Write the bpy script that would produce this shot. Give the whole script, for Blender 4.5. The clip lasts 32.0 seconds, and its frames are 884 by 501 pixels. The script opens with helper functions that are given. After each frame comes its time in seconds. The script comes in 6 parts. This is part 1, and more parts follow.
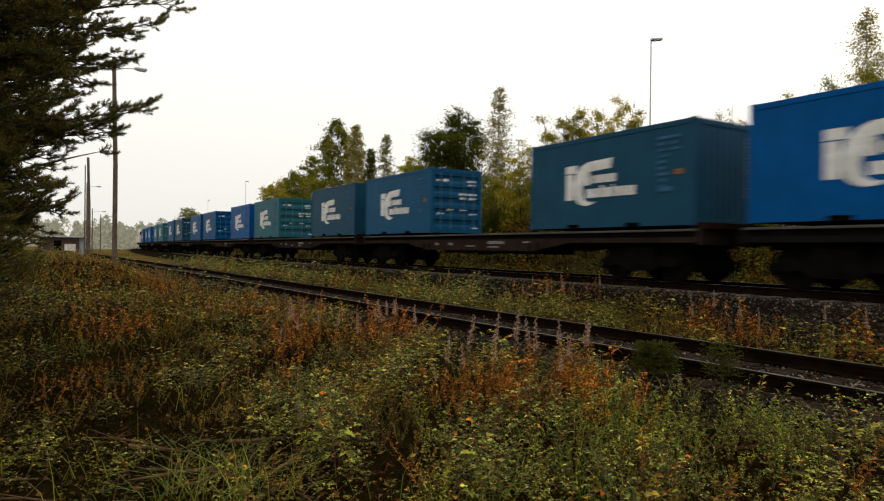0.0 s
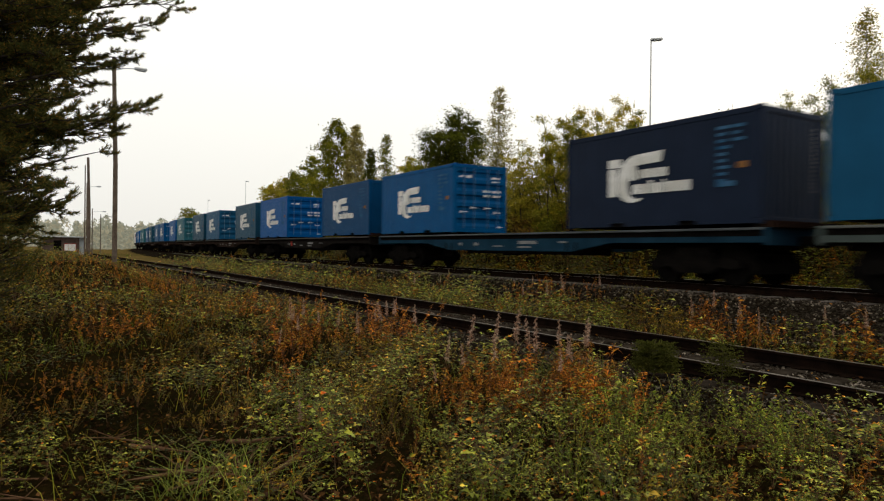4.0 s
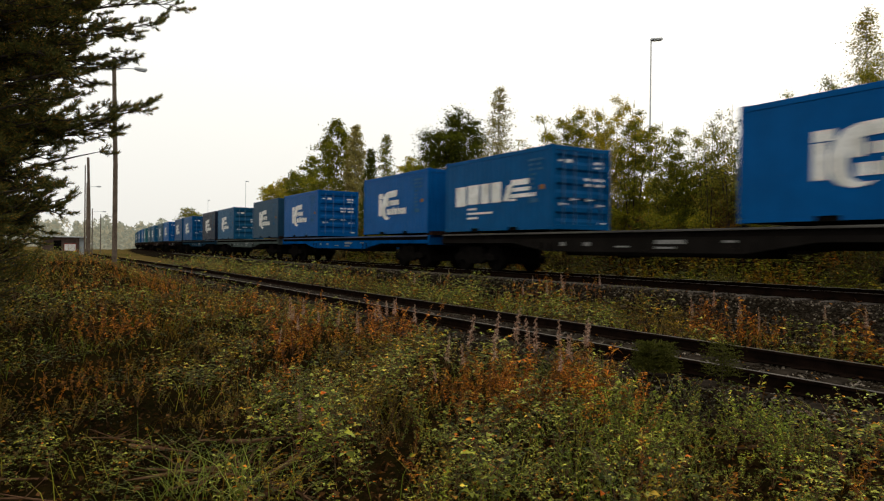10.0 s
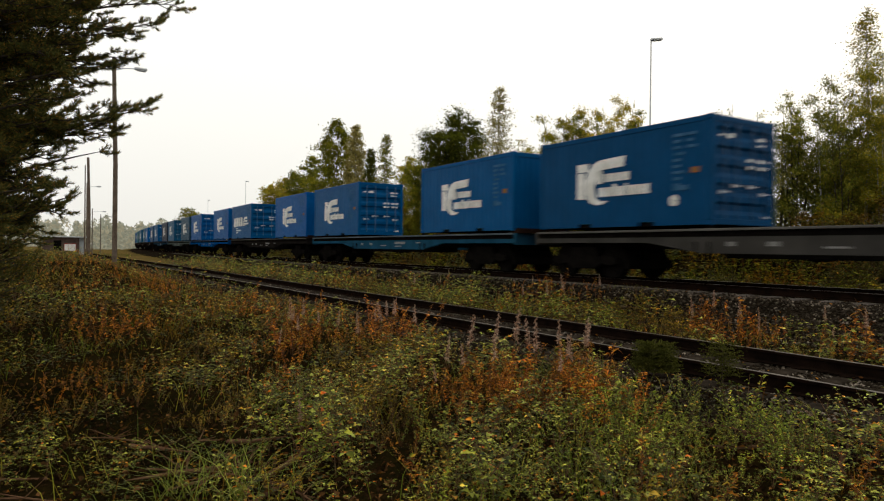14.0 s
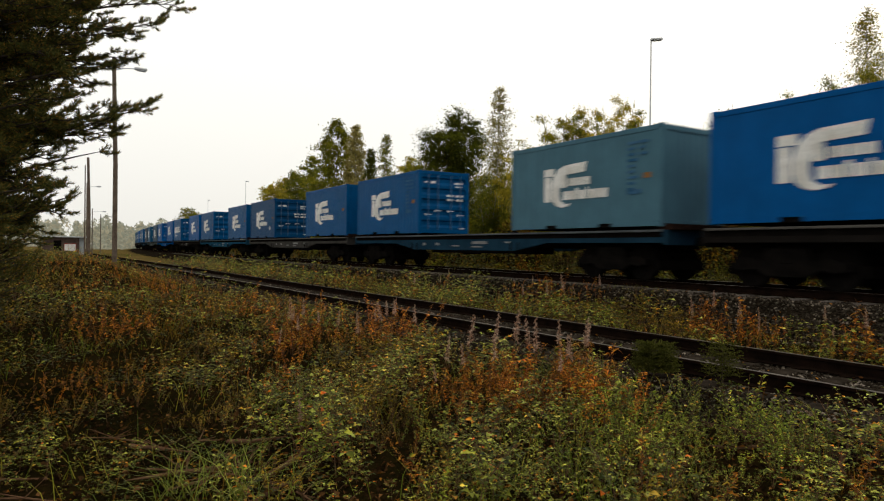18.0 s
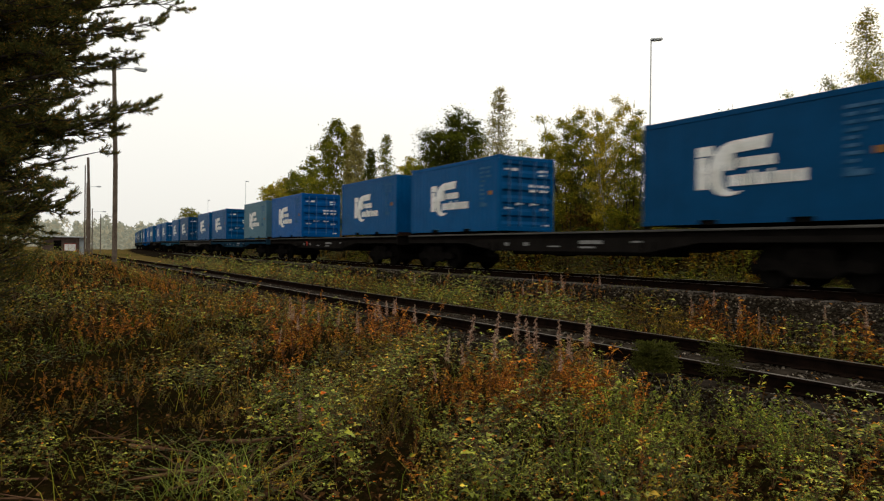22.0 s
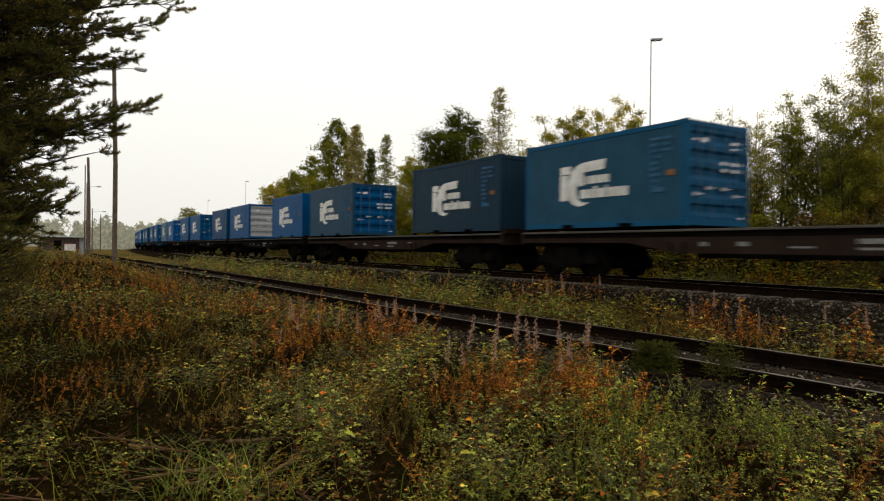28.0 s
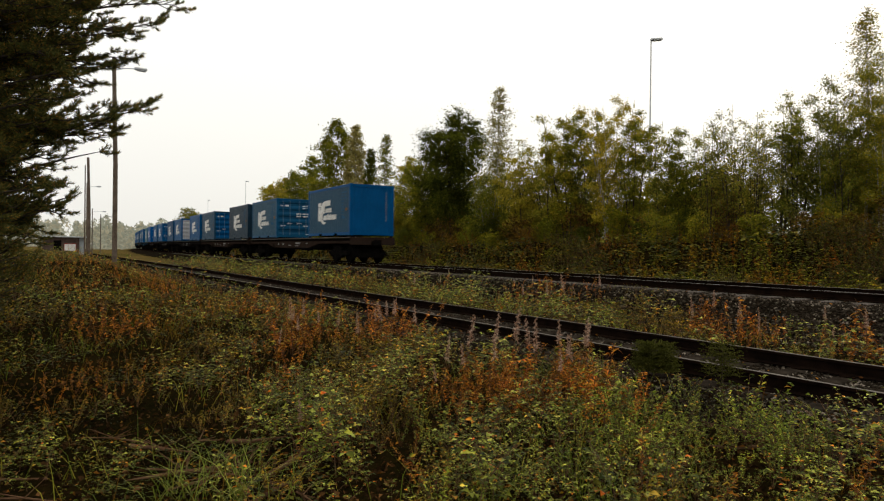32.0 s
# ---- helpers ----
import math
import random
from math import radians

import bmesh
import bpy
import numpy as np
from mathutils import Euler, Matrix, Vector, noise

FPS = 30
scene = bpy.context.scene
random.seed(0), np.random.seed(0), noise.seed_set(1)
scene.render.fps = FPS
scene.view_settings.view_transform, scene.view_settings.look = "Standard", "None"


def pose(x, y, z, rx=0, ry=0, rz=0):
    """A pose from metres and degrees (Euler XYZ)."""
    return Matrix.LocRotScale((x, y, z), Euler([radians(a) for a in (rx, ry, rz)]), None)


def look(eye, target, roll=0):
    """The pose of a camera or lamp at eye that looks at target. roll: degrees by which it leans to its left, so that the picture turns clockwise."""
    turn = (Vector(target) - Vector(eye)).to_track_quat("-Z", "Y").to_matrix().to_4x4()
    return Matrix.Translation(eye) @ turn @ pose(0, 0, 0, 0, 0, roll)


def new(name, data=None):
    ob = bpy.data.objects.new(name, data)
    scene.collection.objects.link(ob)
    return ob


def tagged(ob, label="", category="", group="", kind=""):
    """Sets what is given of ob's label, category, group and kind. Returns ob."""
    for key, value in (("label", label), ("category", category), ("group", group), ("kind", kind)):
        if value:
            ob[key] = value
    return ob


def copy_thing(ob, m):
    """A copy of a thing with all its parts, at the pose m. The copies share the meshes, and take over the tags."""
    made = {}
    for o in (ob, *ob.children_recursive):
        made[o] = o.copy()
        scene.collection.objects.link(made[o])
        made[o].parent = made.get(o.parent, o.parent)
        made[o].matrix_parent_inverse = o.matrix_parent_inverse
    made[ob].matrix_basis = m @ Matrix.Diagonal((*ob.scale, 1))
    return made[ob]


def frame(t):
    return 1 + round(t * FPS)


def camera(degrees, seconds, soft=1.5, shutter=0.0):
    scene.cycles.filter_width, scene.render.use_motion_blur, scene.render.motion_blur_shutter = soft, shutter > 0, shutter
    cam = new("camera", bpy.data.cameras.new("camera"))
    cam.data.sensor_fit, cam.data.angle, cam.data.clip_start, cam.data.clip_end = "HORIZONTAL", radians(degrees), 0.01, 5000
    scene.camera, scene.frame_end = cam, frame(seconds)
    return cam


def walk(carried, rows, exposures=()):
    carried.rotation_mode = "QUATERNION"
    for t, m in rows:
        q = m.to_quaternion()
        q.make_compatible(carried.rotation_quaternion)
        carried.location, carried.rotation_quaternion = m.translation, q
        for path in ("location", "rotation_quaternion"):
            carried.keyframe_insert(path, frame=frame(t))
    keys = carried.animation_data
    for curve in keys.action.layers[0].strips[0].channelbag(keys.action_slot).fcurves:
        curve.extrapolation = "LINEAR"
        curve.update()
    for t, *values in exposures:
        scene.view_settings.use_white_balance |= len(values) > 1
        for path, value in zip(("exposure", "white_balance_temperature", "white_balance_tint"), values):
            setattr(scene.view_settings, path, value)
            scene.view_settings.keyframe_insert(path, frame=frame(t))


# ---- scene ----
# ---- camera ----
cam = camera(67.56, 32.0, soft=1.2, shutter=0.8)
EYE_Z = 0.77
VIEW = (math.sin(0.56086) * math.cos(0.00269), math.cos(0.56086) * math.cos(0.00269), -math.sin(0.00269))
EYE = look((0, 0, EYE_Z), (VIEW[0], VIEW[1], EYE_Z + VIEW[2]), 0.645)
walk(cam, [(0.0, EYE), (32.0, EYE)], exposures=[(0.0, 0.0), (32.0, 0.0)])

# ---- light: an even white overcast ----
world = bpy.data.worlds.new("overcast")
scene.world = world
world.use_nodes = True
wn, wl = world.node_tree.nodes, world.node_tree.links
sky = wn.new("ShaderNodeTexSky")
sky.sky_type, sky.sun_disc = "NISHITA", False
sky.sun_elevation, sky.sun_rotation = radians(32), radians(70)
sky.air_density, sky.dust_density = 1.0, 6.0
veil = wn.new("ShaderNodeMix")
veil.data_type = "RGBA"
veil.inputs[0].default_value = 0.93
veil.inputs[7].default_value = (8.47, 8.33, 7.78, 1)
wl.new(sky.outputs[0], veil.inputs[6])
# an overcast sky is brighter overhead
up_dir = wn.new("ShaderNodeTexCoord")
split = wn.new("ShaderNodeSeparateXYZ")
wl.new(up_dir.outputs["Generated"], split.inputs[0])
lift = wn.new("ShaderNodeMapRange")
lift.inputs["From Min"].default_value, lift.inputs["From Max"].default_value = 0.0, 1.0
lift.inputs["To Min"].default_value, lift.inputs["To Max"].default_value = 0.94, 1.8
wl.new(split.outputs[2], lift.inputs[0])
dome = wn.new("ShaderNodeVectorMath")
dome.operation = "SCALE"
wl.new(veil.outputs[2], dome.inputs[0])
wl.new(lift.outputs[0], dome.inputs["Scale"])
wl.new(dome.outputs[0], wn["Background"].inputs[0])
wn["Background"].inputs[1].default_value = 0.115
sun = new("sun", bpy.data.lights.new("sun", "SUN"))
sun.data.energy, sun.data.angle, sun.data.color = 0.5, radians(25), (1.0, 0.96, 0.9)
sun.matrix_world = look((0, 0, 60), (0 - math.sin(radians(70)) * 50, -math.cos(radians(70)) * 50, 60 - 45))

# ---- small tools ----
RND = np.random.RandomState(7)
GAUGE = 1.524


def mesh_np(name, verts, faces, mats=(), smooth=False):
    """A mesh from arrays: verts (n, 3), faces (m, k)."""
    me = bpy.data.meshes.new(name)
    verts = np.asarray(verts, dtype=np.float32)
    faces = np.asarray(faces, dtype=np.int32)
    m, k = faces.shape
    me.vertices.add(len(verts))
    me.vertices.foreach_set("co", verts.ravel())
    me.loops.add(m * k)
    me.loops.foreach_set("vertex_index", faces.ravel())
    me.polygons.add(m)
    me.polygons.foreach_set("loop_start", np.arange(0, m * k, k, dtype=np.int32))
    me.polygons.foreach_set("use_smooth", np.full(m, smooth))
    me.update(calc_edges=True)
    for mat in mats:
        me.materials.append(mat)
    return me


def bm_mesh(name, bm, mat, smooth=False):
    me = bpy.data.meshes.new(name)
    bmesh.ops.recalc_face_normals(bm, faces=bm.faces)
    bm.to_mesh(me)
    bm.free()
    me.materials.append(mat)
    if smooth:
        me.polygons.foreach_set("use_smooth", np.full(len(me.polygons), True))
    return me


def put(name, me, parent=None, m=None, label="", color=None):
    """One object on a mesh, under its thing."""
    ob = new(name, me)
    if parent is not None:
        ob.parent = parent
    if m is not None:
        ob.matrix_basis = m
    if color is not None:
        ob.color = (*color, 1)
    if label:
        tagged(ob, label)
    return ob


def part(name, bm, mat, parent, label="", m=None, smooth=False):
    return put(name, bm_mesh(name, bm, mat, smooth), parent, m, label)


def add_box(bm, x0, x1, y0, y1, z0, z1, bevel=0.0):
    made = bmesh.ops.create_cube(bm, size=1, matrix=Matrix.Translation(((x0 + x1) / 2, (y0 + y1) / 2, (z0 + z1) / 2))
                                 @ Matrix.Diagonal((abs(x1 - x0), abs(y1 - y0), abs(z1 - z0), 1)))
    if bevel:
        es = {e for v in made["verts"] for e in v.link_edges}
        bmesh.ops.bevel(bm, geom=list(es), offset=bevel, segments=1, affect="EDGES")
    return bm


def box(x0, x1, y0, y1, z0, z1, bevel=0.0):
    return add_box(bmesh.new(), x0, x1, y0, y1, z0, z1, bevel)


def add_rod(bm, a, b, r0, r1=None, n=8):
    a, b = Vector(a), Vector(b)
    d = b - a
    q = d.to_track_quat("Z", "Y").to_matrix().to_4x4()
    bmesh.ops.create_cone(bm, cap_ends=True, segments=n, radius1=r0, radius2=r0 if r1 is None else r1, depth=d.length,
                          matrix=Matrix.Translation((a + b) / 2) @ q)
    return bm


def rod(a, b, r0, r1=None, n=8):
    return add_rod(bmesh.new(), a, b, r0, r1, n)


def prism(points, lo, hi, axis="x"):
    """A flat outline pushed out between lo and hi along an axis; the outline's pairs are the two other axes in order."""
    bm = bmesh.new()
    mk = {"x": lambda u, v, w: (w, u, v), "y": lambda u, v, w: (u, w, v), "z": lambda u, v, w: (u, v, w)}[axis]
    a = [bm.verts.new(mk(u, v, lo)) for u, v in points]
    b = [bm.verts.new(mk(u, v, hi)) for u, v in points]
    n = len(points)
    bm.faces.new(a)
    bm.faces.new(b[::-1])
    for i in range(n):
        bm.faces.new((a[i], b[i], b[(i + 1) % n], a[(i + 1) % n]))
    return bm


# ---- the lie of the land ----
TRACK_X, CURVE, CURVE_Y = 14.508, 0.0006, 0.14
SIDING_X, SIDING_Z = 7.655, -0.545


def rail_point(s, off=0.0):
    """Place and heading on the main line, s metres along it, off metres to its right."""
    if s <= CURVE_Y:
        return TRACK_X + off, s, 0.0
    th = CURVE * (s - CURVE_Y)
    x = TRACK_X + (1 - math.cos(th)) / CURVE
    y = CURVE_Y + math.sin(th) / CURVE
    return x + off * math.cos(th), y - off * math.sin(th), th


def main_x(y):
    return TRACK_X + 0.5 * CURVE * np.maximum(0, np.asarray(y, dtype=float) - CURVE_Y) ** 2


def wob(x, y, k, seed=0.0):
    """A cheap smooth waviness of about unit size."""
    return (np.sin(x * k + 1.3 * seed) * np.cos(y * k * 0.83 + seed) + 0.6 * np.sin(x * k * 2.1 - y * k * 1.7 + seed * 2.2)
            + 0.4 * np.cos(y * k * 3.3 + x * k * 2.7 + seed)) / 1.6


def ramp(v, a, b):
    u = np.clip((v - a) / (b - a), 0, 1)
    return u * u * (3 - 2 * u)


def ground_z(x, y):
    x, y = np.asarray(x, dtype=float), np.asarray(y, dtype=float)
    off = x - main_x(y)
    z = -0.86 + 0.05 * wob(x, y, 1.1) + 0.03 * wob(x, y, 3.1, 2.0)
    # the bank on which the poles stand
    bank = ramp(y, 4, 31) * ramp(5.6 - x, 0, 3.4)
    z = z + bank * (0.95 + 0.06 * wob(x, y, 0.9, 4.0))
    z = z - 0.12 * ramp(y, 3, 7) * np.exp(-((x - 2.6 - 0.03 * y) / 0.9) ** 2)
    # siding bed
    bed = ramp(1.95 - np.abs(x - SIDING_X), 0, 0.5)
    z = z * (1 - bed) + bed * (-0.742 + 0.008 * wob(x, y, 9.0))
    # main line bed
    bed = ramp(3.0 - np.abs(off), 0, 1.25)
    z = z * (1 - bed) + bed * (-0.21 + 0.012 * wob(x, y, 8.0, 1.0))
    # bank behind the line
    rise = ramp(off, 2.6, 7.0)
    z = z + rise * (2.35 + 0.15 * wob(x, y, 0.6, 3.0)) * (0.75 + 0.25 * ramp(40 - y, 0, 50))
    # falls away towards the far fields
    return z - 0.5 * ramp(np.hypot(x, y), 180, 420)


# ---- materials ----
def material(name, rough=0.8, metal=0.0):
    ma = bpy.data.materials.new(name)
    ma.use_nodes = True
    nt = ma.node_tree
    b = nt.nodes["Principled BSDF"]
    b.inputs["Roughness"].default_value, b.inputs["Metallic"].default_value = rough, metal
    b.inputs["Specular IOR Level"].default_value = 0.5 if metal > 0.5 or rough < 0.2 else 0.0
    return ma, nt, b


def ramp_node(nt, stops, src):
    r = nt.nodes.new("ShaderNodeValToRGB")
    el = r.color_ramp.elements
    while len(el) < len(stops):
        el.new(0.5)
    for e, (p, c) in zip(el, stops):
        e.position, e.color = p, (*c, 1)
    nt.links.new(src, r.inputs[0])
    return r.outputs[0]


def noise_node(nt, scale, detail=4, rough=0.6, coord="Object"):
    tc = nt.nodes.new("ShaderNodeTexCoord")
    n = nt.nodes.new("ShaderNodeTexNoise")
    n.inputs["Scale"].default_value, n.inputs["Detail"].default_value, n.inputs["Roughness"].default_value = scale, detail, rough
    nt.links.new(tc.outputs[coord], n.inputs["Vector"])
    return n.outputs[0]


def mixed(nt, fac, a, b, mode="MIX"):
    m = nt.nodes.new("ShaderNodeMix")
    m.data_type, m.blend_type = "RGBA", mode
    for src, i in ((fac, 0), (a, 6), (b, 7)):
        if isinstance(src, (int, float)):
            m.inputs[i].default_value = src
        elif isinstance(src, tuple):
            m.inputs[i].default_value = (*src, 1)
        else:
            nt.links.new(src, m.inputs[i])
    return m.outputs[2]


def bumped(nt, b, src, strength, dist=0.01):
    n = nt.nodes.new("ShaderNodeBump")
    n.inputs["Strength"].default_value, n.inputs["Distance"].default_value = strength, dist
    nt.links.new(src, n.inputs["Height"])
    nt.links.new(n.outputs[0], b.inputs["Normal"])


def surface(name, stops, rough=0.8, metal=0.0, scale=6.0, fine=60.0, bump=0.3, dist=0.01):
    """Two scales of noise through a colour ramp, and a fine relief."""
    ma, nt, b = material(name, rough, metal)
    big, small = noise_node(nt, scale), noise_node(nt, fine)
    col = ramp_node(nt, stops, big)
    col = mixed(nt, 0.55, col, ramp_node(nt, [(0.3, (0.35, 0.35, 0.35)), (0.7, (1, 1, 1))], small), "MULTIPLY")
    nt.links.new(col, b.inputs["Base Color"])
    bumped(nt, b, small, bump, dist)
    return ma


def leafy(name, stops, rough=0.42, through_light=0.3, vary=False, tone=0.85, tuft=False):
    """Leaves, each with its own tint."""
    if vary:
        tone, through_light = 1.25, 0.4
    ma, nt, b = material(name, rough)
    b.inputs["Specular IOR Level"].default_value = 0.0
    geo = nt.nodes.new("ShaderNodeNewGeometry")
    col = ramp_node(nt, stops, geo.outputs["Random Per Island"])
    col = mixed(nt, 1.0, col, (tone, tone, tone), "MULTIPLY")
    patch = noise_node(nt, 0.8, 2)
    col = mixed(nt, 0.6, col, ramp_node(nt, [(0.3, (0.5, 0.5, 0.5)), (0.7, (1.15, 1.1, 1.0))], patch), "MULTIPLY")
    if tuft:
        # random dark and bright patches stand in for shaded hollows and lit tips
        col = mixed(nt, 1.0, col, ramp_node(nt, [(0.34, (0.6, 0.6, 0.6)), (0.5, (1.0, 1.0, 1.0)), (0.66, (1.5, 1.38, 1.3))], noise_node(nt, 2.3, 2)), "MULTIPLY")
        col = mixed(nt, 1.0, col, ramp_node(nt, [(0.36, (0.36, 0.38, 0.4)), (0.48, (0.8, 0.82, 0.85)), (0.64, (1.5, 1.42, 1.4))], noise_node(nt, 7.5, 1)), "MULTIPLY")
    info = nt.nodes.new("ShaderNodeObjectInfo")
    col = mixed(nt, 1.0, col, ramp_node(nt, [(0.0, (0.68, 0.76, 0.7)), (0.5, (1.0, 1.05, 1.0)), (1.0, (1.3, 1.25, 1.05))], info.outputs["Random"]), "MULTIPLY") if vary else col
    nt.links.new(col, b.inputs["Base Color"])
    tr = nt.nodes.new("ShaderNodeBsdfTranslucent")
    nt.links.new(col, tr.inputs[0])
    mx = nt.nodes.new("ShaderNodeMixShader")
    mx.inputs[0].default_value = through_light
    nt.links.new(b.outputs[0], mx.inputs[1])
    nt.links.new(tr.outputs[0], mx.inputs[2])
    nt.links.new(mx.outputs[0], nt.nodes["Material Output"].inputs[0])
    return ma


def painted(name, rough=0.45, grime=0.35, rust=0.12):
    """Paint in the object's own colour, with grime and rust on it."""
    ma, nt, b = material(name, rough)
    b.inputs["Specular IOR Level"].default_value = 0.1
    info = nt.nodes.new("ShaderNodeObjectInfo")
    big, small = noise_node(nt, 1.1, 5), noise_node(nt, 14, 5)
    col = mixed(nt, grime, info.outputs["Color"], ramp_node(nt, [(0.3, (0.45, 0.45, 0.45)), (0.72, (1.1, 1.1, 1.1))], big), "MULTIPLY")
    spots = ramp_node(nt, [(0.66, (0, 0, 0)), (0.76, (1, 1, 1))], small)
    fac = nt.nodes.new("ShaderNodeMath")
    fac.operation = "MULTIPLY"
    fac.inputs[1].default_value = rust
    nt.links.new(spots, fac.inputs[0])
    col = mixed(nt, fac.outputs[0], col, (0.09, 0.05, 0.03))
    nt.links.new(col, b.inputs["Base Color"])
    bumped(nt, b, small, 0.08, 0.004)
    return ma


PAINT = painted("container_paint", 0.38, 0.4, 0.35)
PAINT.node_tree.nodes["Principled BSDF"].inputs["Specular IOR Level"].default_value = 0.03
ROD_PAINT = painted("lock_rod_paint", 0.35, 0.3, 0.3)
ROD_PAINT.node_tree.nodes["Principled BSDF"].inputs["Specular IOR Level"].default_value = 0.6
FRAME_PAINT = painted("wagon_paint", 0.6, 0.75, 0.9)
FRAME_PAINT.node_tree.nodes["Principled BSDF"].inputs["Specular IOR Level"].default_value = 0.0
WHITE = surface("white_marking", [(0.3, (0.55, 0.53, 0.48)), (0.6, (0.78, 0.77, 0.74))], 0.6, 0, 2.0, 30, 0.05)
PALE_BLUE = surface("faded_marking", [(0.3, (0.012, 0.07, 0.15)), (0.6, (0.05, 0.12, 0.21))], 0.6, 0, 3.0, 30, 0.05)
SILL_MARK = surface("grimy_marking", [(0.3, (0.08, 0.08, 0.08)), (0.6, (0.24, 0.235, 0.225))], 0.7, 0, 6.0, 30, 0.05)
ORANGE = surface("orange_sticker", [(0.3, (0.16, 0.08, 0.035)), (0.6, (0.27, 0.13, 0.045))], 0.6, 0, 3.0, 30, 0.05)
RED = surface("red_marking", [(0.3, (0.30, 0.03, 0.02)), (0.6, (0.42, 0.05, 0.03))], 0.6, 0, 3.0, 30, 0.05)
ZINC = surface("galvanised_steel", [(0.3, (0.46, 0.47, 0.48)), (0.7, (0.62, 0.63, 0.64))], 0.5, 0.15, 3.0, 40, 0.05)
# near-black base: the shade under the wagons is put into this colour
BLACK_STEEL = surface("shade_black_steel", [(0.3, (0.003, 0.0028, 0.0025)), (0.7, (0.010, 0.0085, 0.0075))], 0.75, 0.0, 4.0, 40, 0.2)
RAIL_STEEL = surface("rail_steel", [(0.3, (0.004, 0.0028, 0.0022)), (0.7, (0.014, 0.008, 0.0055))], 0.8, 0.0, 5.0, 60, 0.2)
RAIL_TOP = surface("worn_rail_head", [(0.3, (0.16, 0.145, 0.13)), (0.7, (0.34, 0.32, 0.30))], 0.42, 0.8, 3.0, 60, 0.05)
RUSTY_HEAD = surface("rusty_rail_head", [(0.3, (0.05, 0.04, 0.032)), (0.7, (0.13, 0.11, 0.09))], 0.5, 0.5, 3.0, 60, 0.05)
SLEEPER = surface("tarred_sleeper", [(0.3, (0.010, 0.008, 0.006)), (0.7, (0.035, 0.027, 0.02))], 0.8, 0, 5.0, 50, 0.5)
CONCRETE = surface("weathered_concrete", [(0.3, (0.05, 0.042, 0.036)), (0.7, (0.15, 0.13, 0.115))], 0.9, 0, 3.0, 40, 0.3)
STONE = leafy("ballast_stone", [(0.0, (0.012, 0.009, 0.006)), (0.5, (0.03, 0.024, 0.018)), (0.85, (0.085, 0.07, 0.054)), (1.0, (0.26, 0.22, 0.18))], 0.5, 0.0, tone=0.85)
POLE_WOOD = surface("weathered_pole_wood", [(0.3, (0.075, 0.055, 0.04)), (0.7, (0.17, 0.13, 0.10))], 0.85, 0, 5.0, 40, 0.4)
BARK = surface("dark_bark", [(0.3, (0.03, 0.024, 0.018)), (0.7, (0.085, 0.065, 0.05))], 0.9, 0, 8.0, 40, 0.6)
BIRCH_BARK = surface("birch_bark", [(0.35, (0.06, 0.055, 0.05)), (0.55, (0.42, 0.40, 0.37))], 0.8, 0, 7.0, 40, 0.3)
PLANT_STEM = surface("dry_stem", [(0.3, (0.07, 0.035, 0.02)), (0.7, (0.16, 0.09, 0.05))], 0.8, 0, 8.0, 40, 0.2)
ROOF_SHEET = surface("pale_roof_sheet", [(0.3, (0.42, 0.43, 0.45)), (0.7, (0.62, 0.63, 0.64))], 0.6, 0, 2.0, 30, 0.1)
HUT_WALL = surface("brown_boarding", [(0.3, (0.06, 0.04, 0.035)), (0.7, (0.12, 0.085, 0.07))], 0.8, 0, 3.0, 40, 0.2)
HUT_GREY = surface("grey_boarding", [(0.3, (0.24, 0.26, 0.28)), (0.7, (0.36, 0.38, 0.40))], 0.8, 0, 3.0, 40, 0.2)
GLASS_DARK = surface("dark_cab_glass", [(0.3, (0.012, 0.014, 0.016)), (0.7, (0.02, 0.022, 0.025))], 0.08, 0, 3.0, 40, 0.0)

NEEDLE = leafy("pine_needles", [(0.0, (0.03, 0.034, 0.011)), (0.6, (0.065, 0.07, 0.02)), (0.88, (0.12, 0.105, 0.025)), (1.0, (0.34, 0.15, 0.022))], 0.5, 0.3, tone=1.7)
SPRUCE = leafy("spruce_needles", [(0.0, (0.03, 0.036, 0.007)), (1.0, (0.10, 0.10, 0.02))], 0.5, 0.12)
GREEN_LEAF = leafy("alder_leaves", [(0.0, (0.095, 0.10, 0.010)), (0.7, (0.17, 0.165, 0.016)), (1.0, (0.30, 0.22, 0.018))], vary=True)
OLIVE_LEAF = leafy("willow_leaves", [(0.0, (0.095, 0.12, 0.016)), (0.6, (0.22, 0.205, 0.027)), (1.0, (0.39, 0.29, 0.036))], vary=True)
BIRCH_LEAF = leafy("birch_leaves", [(0.0, (0.10, 0.11, 0.0168)), (0.6, (0.19, 0.18, 0.0270)), (1.0, (0.34, 0.24, 0.0300))], vary=True)
YELLOW_LEAF = leafy("yellowing_leaves", [(0.0, (0.15, 0.145, 0.018)), (0.6, (0.28, 0.24, 0.026)), (1.0, (0.44, 0.32, 0.032))], vary=True)
PALE_LEAF = leafy("pale_birch_leaves", [(0.0, (0.20, 0.15, 0.04)), (0.6, (0.36, 0.28, 0.09)), (1.0, (0.50, 0.42, 0.18))], vary=True)
RUST_BUSH = leafy("withered_bush_leaves", [(0.0, (0.05, 0.035, 0.008)), (0.6, (0.16, 0.085, 0.015)), (1.0, (0.30, 0.17, 0.03))], vary=True)
DARK_LEAF = leafy("dark_leaves", [(0.0, (0.04, 0.048, 0.0072)), (0.8, (0.075, 0.08, 0.0108)), (1.0, (0.15, 0.13, 0.0132))], vary=True)
